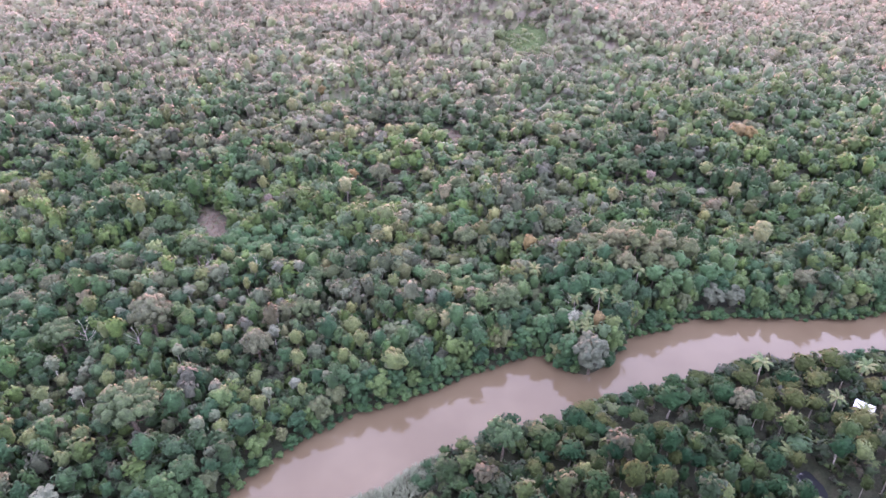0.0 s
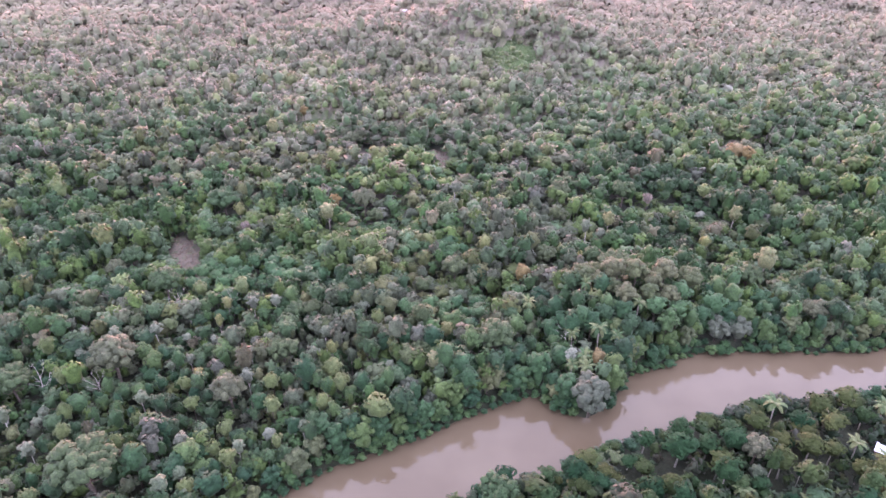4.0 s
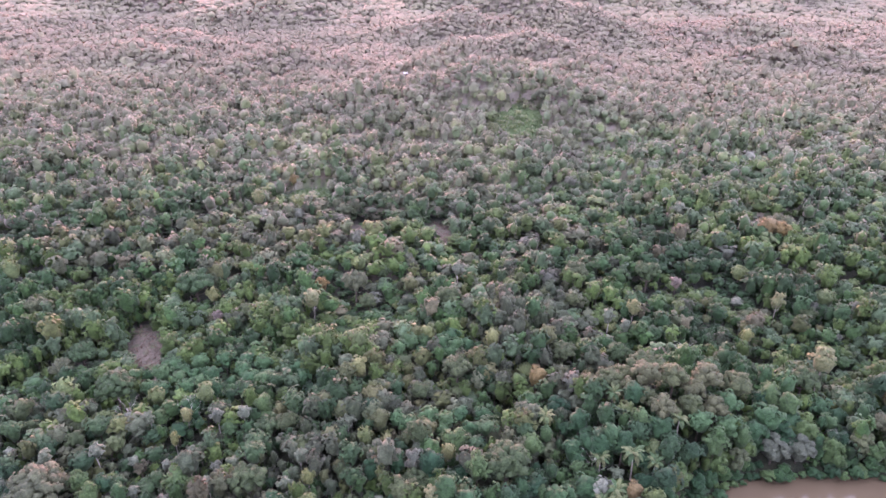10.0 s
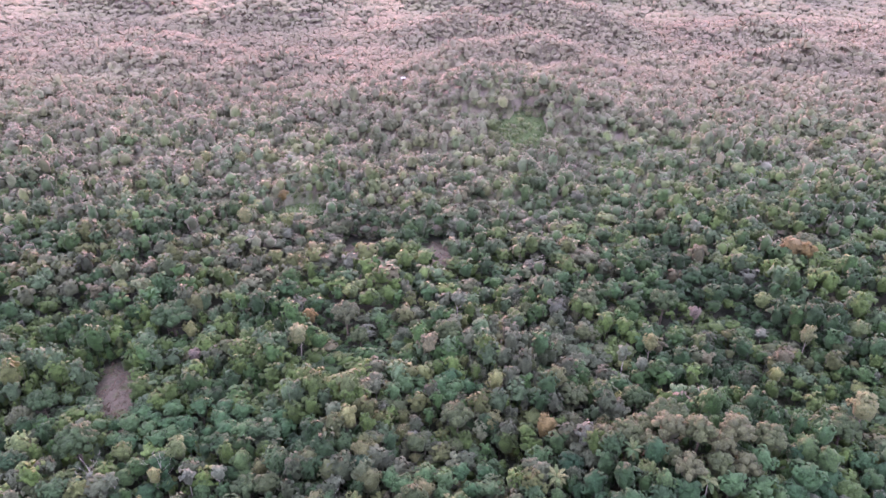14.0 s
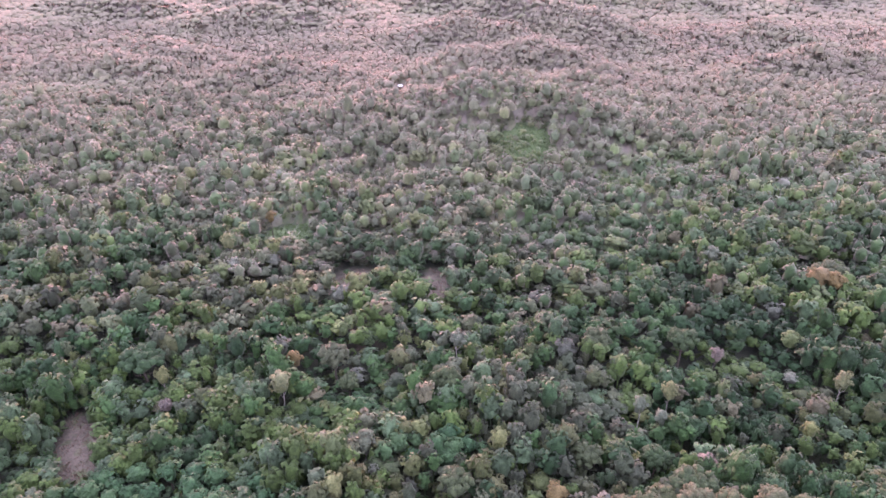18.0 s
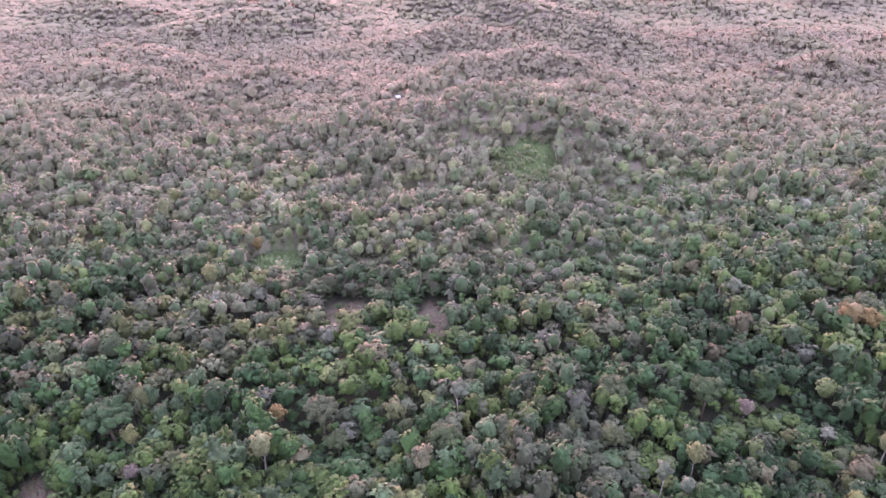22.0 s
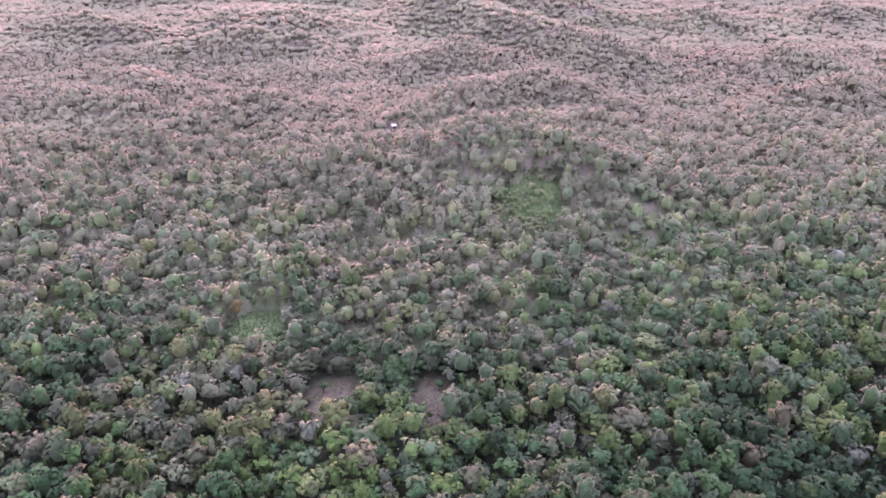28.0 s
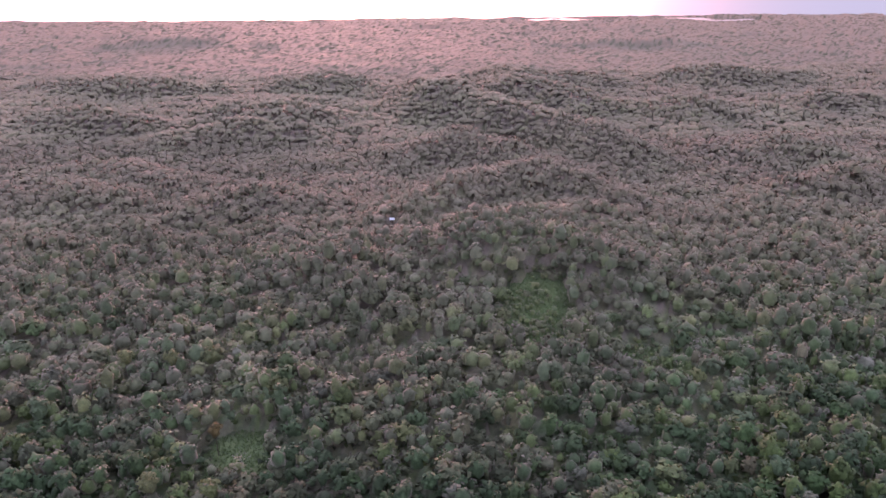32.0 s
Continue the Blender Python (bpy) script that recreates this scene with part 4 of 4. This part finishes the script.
plant_list(spreading, SPREADING, 12, 1.1)
plant_list(lime, LIME, 5.2, 1.05)
plant_list(yellow, YELLOW, 5.0, 1.1)
plant_list(rust, RUST, 5.2, 1.1)
plant_list(pink, PINK, 4.6, 1.15)
plant_list(slender, SLENDER, 4.0, 1.1)
plant_list(dry_tree, [(72, 113, 4.4)], 4.6, 0.8)
plant(silver, 39.9, 136.9, 1.72, 0.95)
taken.append((40.3, 138.4, 10))
for px in (78.5, 85.2, 91.5):
    plant(hanging, px, float(far_bank(px)) + 5.5, 1.15, 1.1, z=-0.4)
plant_list(silver, [(82, 165.0, 8.5), (88.5, 165.5, 8), (35, 141.5, 6), (-0.4, 138.5, 5), (-6, 141, 7)], 7.0)

plant(round_tree, -24.0, 287.0, 0.85, 0.62)
plant(round_tree, 4.5, 296.0, 0.7, 0.6)
plant(broadleaf, -30.0, 296.0, 0.6, 0.6)

# trees round the pond and the hut
plant_list(bank_olive, [(77.9, 127.7, 7.0), (95.8, 127.1, 8.0), (87.1, 120.0, 7.7), (92.7, 120.1, 5.5), (79.2, 116.2, 7.2), (64.7, 115.9, 6.5), (96.4, 114.7, 5.4),
                           (100.3, 113.0, 7.8), (95.7, 133.3, 7.4), (103.5, 135.6, 7.6)], 5.4, 0.75)
plant_list(bank_tree, [(47.6, 107.7, 7.1), (71.8, 110.7, 4.9), (67.0, 110.6, 5.7), (62.3, 94.8, 4.3), (58.4, 102.2, 4.4), (73.1, 95.7, 5.8), (43.0, 107.7, 5.4)], 5.0, 0.75)
plant_list(bank_olive, [(98.5, 107.0, 7.0)], 5.4, 0.75)
plant_list(round_tree, [(83.3, 107.6, 7.0)], 5.4, 0.6)
plant_list(bank_tree, [(70.1, 121.6, 7.5), (61.7, 102.3, 3.7), (56.7, 119.5, 8.7), (48.2, 99.7, 6.6), (49.9, 123.2, 4.9), (74.9, 101.8, 6.3)], 5.0, 0.75)

# the knoll of broad olive crowns, and the thickets of blue-green trees
THICKETS = [(knoll_tree, 8.0, 57, 177, 20, 10, 24, 6.5, 9.5, 1.05), (fresh, 5.2, -56, 190, 25, 7, 42, 4.0, 6.4, 0.95), (fresh, 5.2, 1, 204, 13, 5, 16, 4.0, 6.2, 1.0),
            (fresh, 5.2, 76, 169, 16, 5, 14, 5.5, 8.0, 1.05), (fresh, 5.2, 2, 172, 12, 5, 10, 4.0, 6.0, 0.95)]
for kind, unit_width, cx, cy, a, b, n, w0, w1, tall in THICKETS:
    for i in range(n):
        q, r = i * 2.399, math.sqrt((i + 0.5) / n)
        px, py = cx + a * r * math.cos(q) + float(rng.uniform(-1, 1)), cy + b * r * math.sin(q) + float(rng.uniform(-1, 1))
        if min([math.hypot(px - k[0], py - k[1]) - 0.4 * k[2] for k in taken]) > 1.0:
            plant_list(kind, [(px, py, float(rng.uniform(w0, w1)))], unit_width, tall)

# thin pale-stemmed and fresh green trees on the low bank
x, y = scatter(-100, 4, 100, 178, 7.5)
s = (y > far_bank(x) + 6) & (rng.random(len(x)) < 0.75)
for qx, qy, qw in taken:
    s &= np.hypot(x - qx, y - qy) > qw * 0.5 + 2
for a, b in zip(x[s], y[s]):
    r = rng.random()
    if r < 0.48:
        plant_list(slender, [(float(a), float(b), float(rng.uniform(2.8, 4.4)))], 4.0, float(rng.uniform(0.85, 1.05)))
    elif r < 0.85:
        plant_list(lime, [(float(a), float(b), float(rng.uniform(3.0, 4.6)))], 5.2, float(rng.uniform(1.1, 1.5)))
    else:
        plant_list(yellow, [(float(a), float(b), float(rng.uniform(2.8, 4.2)))], 5.0, float(rng.uniform(1.1, 1.4)))

# more broad crowns, standing here and there in the riverside forest
x, y = scatter(-190, 190, 76, NEAR_END, 21.0)
s = (np.abs(x) < half_width(y)) & ~wet(x, y, 6.0) & ~open_ground(x, y, None, 1.5) & (rng.random(len(x)) < 0.4)
for qx, qy, qw in taken:
    s &= np.hypot(x - qx, y - qy) > qw * 0.5 + 4
plant_list(spreading, [(float(a), float(b), float(c)) for a, b, c in zip(x[s], y[s], rng.uniform(7.0, 11.0, s.sum()))], 12, 1.25)

for bx in np.arange(-62, 152, 3.6):
    bx2 = bx + rng.uniform(-1.4, 1.4)
    if min(abs(bx2 - q) for q in (40.3, 82, 88.5)) > 4:
        plant(hanging_olive if rng.random() < 0.27 else hanging, bx2, float(far_bank(bx2)) + rng.uniform(1.4, 4.2), rng.uniform(0.65, 1.25), rng.uniform(0.85, 1.25), z=-0.7)

# bushes along both banks
for bx in np.arange(-60, 150, 2.1):
    if len([1 for q in (40.5, 82, 88.5) if abs(bx - q) < 2.5]) == 0:
        bx2 = bx + rng.uniform(-0.7, 0.7)
        plant(bush, bx2, float(far_bank(bx2)) + rng.uniform(0.0, 2.0), rng.uniform(0.4, 1.0), rng.uniform(0.7, 1.5), z=-0.7)
for bx in np.arange(-30, 136, 2.6):
    bx2 = bx + rng.uniform(-0.9, 0.9)
    if not -19 < bx2 < 1:
        plant(bush, bx2, float(near_bank(bx2)) - rng.uniform(1.0, 3.0), rng.uniform(0.45, 0.85), rng.uniform(0.6, 0.95), z=-0.5)

# leafy shrubs on the near bank
x, y = scatter(-6, 128, 96, 148, 2.5)
s = (y < near_bank(x) - 0.6) & (y > near_bank(x) - 7 - 3 * lattice(x, y, 12, 58)) & (rng.random(len(x)) < np.where(x < 62, 0.9, 0.55))
for a, b in zip(x[s], y[s]):
    plant(shrub, float(a), float(b), float(rng.uniform(0.6, 1.15)), float(rng.uniform(0.7, 1.3)))

# low growth that hides the foot of the banks
for bx in np.arange(-58, 148, 2.3):
    bx2 = bx + rng.uniform(-0.5, 0.5)
    if not 37 < bx2 < 44 and bush["count"] < 298:
        plant(bush, bx2, float(far_bank(bx2)) - 0.9 + 0.8 * float(lattice(bx2, 3.0, 5.0, 57)) + rng.uniform(-0.6, 0.6), rng.uniform(0.3, 0.95), rng.uniform(0.6, 1.0), z=-1.0)

# the forest near the river, tree by tree, with the fillers between them joined
x, y = scatter(-230, 230, 66, NEAR_END + 14, 3.4)
s = (np.abs(x) < half_width(y)) & (y + 6 * lattice(x, y, 12, 31) <= NEAR_END) & ~wet(x, y, 2.6) & ~open_ground(x, y)
for qx, qy, qw in taken:
    s &= np.hypot(x - qx, y - qy) > qw * 0.36 + 0.9
s &= (y > near_bank(x)) | (rng.random(len(x)) < 0.8)
x, y = x[s], y[s]
w, h = sizes(len(x), 4.05)
w = w * (1 + 0.22 * lattice(x, y, 26, 56) - 0.15 * np.clip((-25 - x) / 40, 0, 1) * np.clip((165 - y) / 30, 0, 1))
w = np.minimum(w, 6.6)
h = h * swell(x, y)
h = np.minimum(h, 1.6 * w + 5.0)
low = (y < near_bank(x)) & (y > near_bank(x) - 20)
h = np.where(low, h * 0.55, h)
dry = dryness(x, y)
pick = 0.5 + 0.32 * rng.uniform(-1, 1, len(x))
sort = lattice(x, y, 13, 54) + 0.5 * rng.normal(size=len(x))
single = rng.random(len(x)) < 0.56
rest = []
CAPS = {"dry": (dry_tree, 4.6, 11.0), "olive": (olive_crowned, 5.2, 10.5), "broad": (broadleaf, 5.0, 10.8), "round": (round_tree, 5.4, 10.2)}
for i in range(len(x)):
    wet_side = dry[i] < pick[i]
    which = ("round" if sort[i] < -0.05 else "broad") if wet_side else ("olive" if sort[i] < -0.1 else "dry")
    kind, kw, kh = CAPS[which]
    if y[i] < near_bank(x[i]):
        kind, kw, kh = (bank_tree, 5.0, 10.0) if rng.random() < 0.72 else (bank_olive, 5.4, 10.2)
    elif rng.random() < 0.02:
        kind, kw, kh = (lime, 5.2, 10.4) if rng.random() < 0.6 else (slender, 4.0, 12.6)
    if single[i] and kind["count"] < 298:
        plant(kind, float(x[i]), float(y[i]), float(w[i]) / kw, float(h[i] / kh / (w[i] / kw)))
    else:
        rest.append(i)
woods("forest", "riverside forest of mixed green and brown crowns", NEAR, x[rest], y[rest], w[rest], h[rest], canopy_leaves, share=0.5)


# ---- bare trees ----
def bare_branches(height, count):
    parts = [limb([(0, 0, -0.5), (0.1, 0, height * 0.4), (0.3, 0.2, height * 0.75)], [0.11, 0.08, 0.05], 6)]
    twigs = []
    for i in range(count):
        a, z0 = i * 2.4, height * rng.uniform(0.35, 0.75)
        ln = height * rng.uniform(0.22, 0.36)
        p0 = np.array((0.2, 0.1, z0))
        p1 = p0 + (math.cos(a) * ln * 0.5, math.sin(a) * ln * 0.5, ln * 0.45)
        p2 = p1 + (math.cos(a + 0.5) * ln * 0.4, math.sin(a + 0.5) * ln * 0.4, ln * 0.5)
        parts.append(limb([p0, p1, p2], [0.045, 0.03, 0.014], 4))
        for j in range(2):
            b = a + rng.uniform(-1.3, 1.3)
            q = p1 + (p2 - p1) * rng.uniform(0, 1)
            twigs.append(limb([q, q + np.array((math.cos(b), math.sin(b), 0.9)) * ln * 0.3], [0.026, 0.01], 3))
    return joined(parts), joined(twigs)


for bx, by, bs in ((2.4, 221, 1.0), (-99.0, 141, 1.0), (-83.7, 140, 1.0), (-53.5, 320, 0.8), (-76.1, 175.7, 0.9), (70.6, 194.8, 1.1), (-60, 176, 0.9), (37, 158, 0.9)):
    root = tagged(new("bare_tree"), "bare white dead tree with leafless branches", "tree", "bare trees")
    (bv, bf), (tv, tf) = bare_branches(11.5, 9)
    part("trunk", mesh_of("bare_trunk", bv, bf, bark_white), None, root)
    tagged(part("twigs", mesh_of("bare_twigs", tv, tf, bark_white), None, root), kind="stuff")
    root.matrix_basis = pose(bx, by, float(land(bx, by)), 0, 0, rng.uniform(0, 360)) @ Matrix.Scale(bs, 4)


# ---- palms ----
palm_leaves = leaf_material("palm_leaves", [(0.060, 0.105, 0.040), (0.105, 0.130, 0.048), (0.155, 0.158, 0.066)])


def frond(length, droop, width):
    """One arching feather leaf along +x: a midrib with leaflets at both sides."""
    V, F = [], []
    steps = 13
    mid = [(length * t * (1 - 0.18 * t * droop), 0, length * (0.42 * t - (0.55 + 0.25 * droop) * t * t)) for t in np.linspace(0, 1, steps)]
    for i in range(steps - 1):
        p, q = np.array(mid[i]), np.array(mid[i + 1])
        ln = width * math.sin(math.pi * (0.12 + 0.83 * (i + 0.5) / steps))
        for side in (-1, 1):
            b = len(V)
            tip = (p + q) / 2 + np.array((ln * 0.45, side * ln, -ln * 0.3))
            V += [p, q, tip, p + (q - p) * 0.25 + np.array((ln * 0.2, side * ln * 0.8, -ln * 0.12))]
            F += [(b, b + 1, b + 2), (b, b + 2, b + 3)] if side < 0 else [(b + 1, b, b + 2), (b + 2, b, b + 3)]
    return np.array(V), np.array(F)


frond_meshes = [mesh_of("frond", *frond(3.0, d, 0.62), palm_leaves, False) for d in (0.3, 0.7, 1.1)]
palm_trunk = mesh_of("palm_trunk", *limb([(0, 0, -0.4), (0.05, 0, 2.5), (0.2, 0.05, 5.5), (0.45, 0.1, 8.6)], [0.24, 0.17, 0.15, 0.13], 7), bark_pale)
palm = tagged(new("palm_tree"), "feather palm with arching fronds above the forest", "palm tree", "palms")
part("trunk", palm_trunk, None, palm)
for i in range(15):
    f = part("frond", frond_meshes[i % 3], None, palm)
    f.matrix_basis = pose(0.45, 0.1, 8.5 + 0.1 * (i % 3), 0, (-38, -8, 18)[i % 3] + rng.uniform(-8, 8), i * 137.5)
for i, (px, py, ps, ph) in enumerate(PALMS):
    one = palm if i == 0 else copy_thing(palm, Matrix.Identity(4))
    one.matrix_basis = pose(px, py, float(land(px, py)), 0, 0, rng.uniform(0, 360)) @ Matrix.Diagonal((ps, ps, ps * (ph if ph < 1.1 else 0.84 * ph), 1))


# ---- sedge on the near bank, grass of the glades ----
def tufts(cx, cy, n_blades, height, width):
    """Blades of grass, three to a tuft."""
    k = len(cx)
    V, F = [], []
    for j in range(n_blades):
        a = rng.uniform(0, 2 * math.pi, k)
        h = height * rng.uniform(0.6, 1.2, k)
        bx, by = cx + rng.uniform(-0.25, 0.25, k), cy + rng.uniform(-0.25, 0.25, k)
        bz = land(bx, by) - 0.05
        dx, dy = np.cos(a), np.sin(a)
        lean = h * rng.uniform(0.2, 0.6, k)
        b = sum(len(v) for v in V)
        V.append(np.stack([np.stack([bx - dy * width, by + dx * width, bz], 1), np.stack([bx + dy * width, by - dx * width, bz], 1),
                           np.stack([bx + dx * lean, by + dy * lean, bz + h], 1)], 1).reshape(-1, 3))
        F.append(np.arange(k * 3).reshape(-1, 3) + b)
    return np.concatenate(V), np.concatenate(F)


sedge_leaf = plain_material("sedge", [(0.3, (0.16, 0.19, 0.12)), (0.6, (0.26, 0.29, 0.21)), (0.8, (0.20, 0.20, 0.15))], 0.8, 0.6, 0.05)
sx, sy = rng.uniform(-22, 2, 2600), rng.uniform(84, 108, 2600)
s = (sy < near_bank(sx) + 0.8) & (sy > near_bank(sx) - 9 - 2 * lattice(sx, sy, 4, 61))
tagged(new("sedge", mesh_of("sedge", *tufts(sx[s], sy[s], 5, 1.7, 0.16), sedge_leaf, False)), "pale grey-green sedge and reeds on the bank", "reeds", kind="stuff")
bank_scrub = plain_material("bank_scrub", [(0.3, (0.10, 0.075, 0.06)), (0.6, (0.17, 0.13, 0.11)), (0.8, (0.09, 0.10, 0.06))], 0.8, 0.8, 0.05)
sx, sy = rng.uniform(-24, 135, 7000), rng.uniform(86, 150, 7000)
s = (sy < near_bank(sx) + 1.6) & (sy > near_bank(sx) - 1.2) & (lattice(sx, sy, 9, 62) > -0.2)
tagged(new("bank_scrub", mesh_of("bank_scrub", *tufts(sx[s], sy[s], 4, 1.0, 0.1), bank_scrub, False)), "dry brownish grass at the water's edge", "grass", kind="stuff")
glade_leaf = plain_material("glade_grass", [(0.3, (0.078, 0.132, 0.042)), (0.6, (0.098, 0.158, 0.050)), (0.8, (0.130, 0.170, 0.066))], 0.5, 0.7, 0.05)
glade_leaf.node_tree.nodes["Principled BSDF"].inputs["Sheen Weight"].default_value = 0.2
sx, sy = rng.uniform(-75, 110, 70000), rng.uniform(272, 450, 70000)
s = open_ground(sx, sy, "grass", 1.05)
tagged(new("glade_grass", mesh_of("glade_grass", *tufts(sx[s], sy[s], 2, 0.8, 0.22), glade_leaf, False)), "green grass in the forest glades", "grass", kind="stuff")
stalk = plain_material("dry_stalks", [(0.3, (0.15, 0.10, 0.075)), (0.6, (0.23, 0.165, 0.125)), (0.8, (0.12, 0.13, 0.06))], 0.5, 0.8, 0.05)
sx, sy = rng.uniform(-100, 14, 30000), rng.uniform(195, 312, 30000)
s = open_ground(sx, sy, "soil", 1.0) & (lattice(sx, sy, 3.0, 63) > -0.3)
tagged(new("dry_stalks", mesh_of("dry_stalks", *tufts(sx[s], sy[s], 2, 0.6, 0.12), stalk, False)), "dry weeds and litter on cleared soil", "weeds", kind="stuff")


# ---- huts ----
roof_white = plain_material("white_sheet_metal", [(0.3, (0.62, 0.65, 0.70)), (0.7, (0.80, 0.82, 0.84))], 0.6, 0.4, 0.01, "Object", 0.5)
plank = plain_material("hut_plank", [(0.3, (0.20, 0.16, 0.12)), (0.7, (0.33, 0.27, 0.21))], 1.5, 0.85, 0.02, "Object")
dark_wood = plain_material("dark_wood", [(0.3, (0.06, 0.045, 0.035)), (0.7, (0.11, 0.08, 0.06))], 2.0, 0.8, 0.02, "Object")


def slab(x0, x1, y0, y1, z0, z1, bevel=0.015):
    bm = bmesh.new()
    bmesh.ops.create_cube(bm, size=1)
    for v in bm.verts:
        v.co = ((x0 + x1) / 2 + v.co.x * (x1 - x0), (y0 + y1) / 2 + v.co.y * (y1 - y0), (z0 + z1) / 2 + v.co.z * (z1 - z0))
    bmesh.ops.bevel(bm, geom=bm.edges[:], offset=bevel, segments=1, affect="EDGES")
    return bm


def sheet(length, run, rise, z, side):
    """One corrugated slope of a gable roof."""
    xs = np.linspace(-length / 2, length / 2, 61)
    wave = 0.03 * np.cos(np.arange(61) * math.pi)
    V = np.concatenate([np.stack([xs, xs * 0 + side * 0.02, z + rise + wave], 1), np.stack([xs, xs * 0 + side * run, z + wave], 1)])
    i = np.arange(60)
    F = np.stack([i, i + 1, i + 62, i + 61], 1)
    lower = V - (0, 0, 0.02)
    return np.concatenate([V, lower]), np.concatenate([F, F[:, ::-1] + 122])


def hut(x, y, turn, length, depth, label):
    root = tagged(new("hut"), label, "hut", "huts")
    a, b, t = length / 2, depth / 2, 0.08
    part("wall", slab(-a, a, -b, -b + t, 0, 2.3), plank, root)
    part("wall", slab(-a, a, b - t, b, 0, 2.3), plank, root)
    part("wall", slab(-a, -a + t, -b + t, b - t, 0, 2.3), plank, root)
    part("wall", slab(a - t, a, -b + t, b - t, 0, 2.3), plank, root)
    for side in (-1, 1):
        part("roof_sheet", mesh_of("roof_sheet", *sheet(length + 0.8, b + 0.5, 0.9, 2.25, side), roof_white), None, root, "white corrugated roof sheet")
    part("ridge_cap", slab(-a - 0.4, a + 0.4, -0.14, 0.14, 3.16, 3.2), roof_white, root)
    part("door", slab(-0.4, 0.4, -b - 0.03, -b - 0.002, 0.02, 1.95), dark_wood, root, "dark plank door")
    if length > 3:
        part("window", slab(0.9, 1.6, -b - 0.03, -b - 0.002, 1.0, 1.7), dark_wood, root, "shuttered window")
    root.matrix_basis = pose(x, y, float(land(x, y)) + 0.05, 0, 0, turn)
    return root


hut(107.5, 122.5, -38, 3.8, 2.6, "small plank hut with a white metal roof")
hut(-22.0, 532.0, 15, 2.2, 1.8, "distant hut with a white roof on a hillside")
hut(-134.5, 163.0, 5, 5.0, 3.6, "white-roofed hut at the edge of the forest")
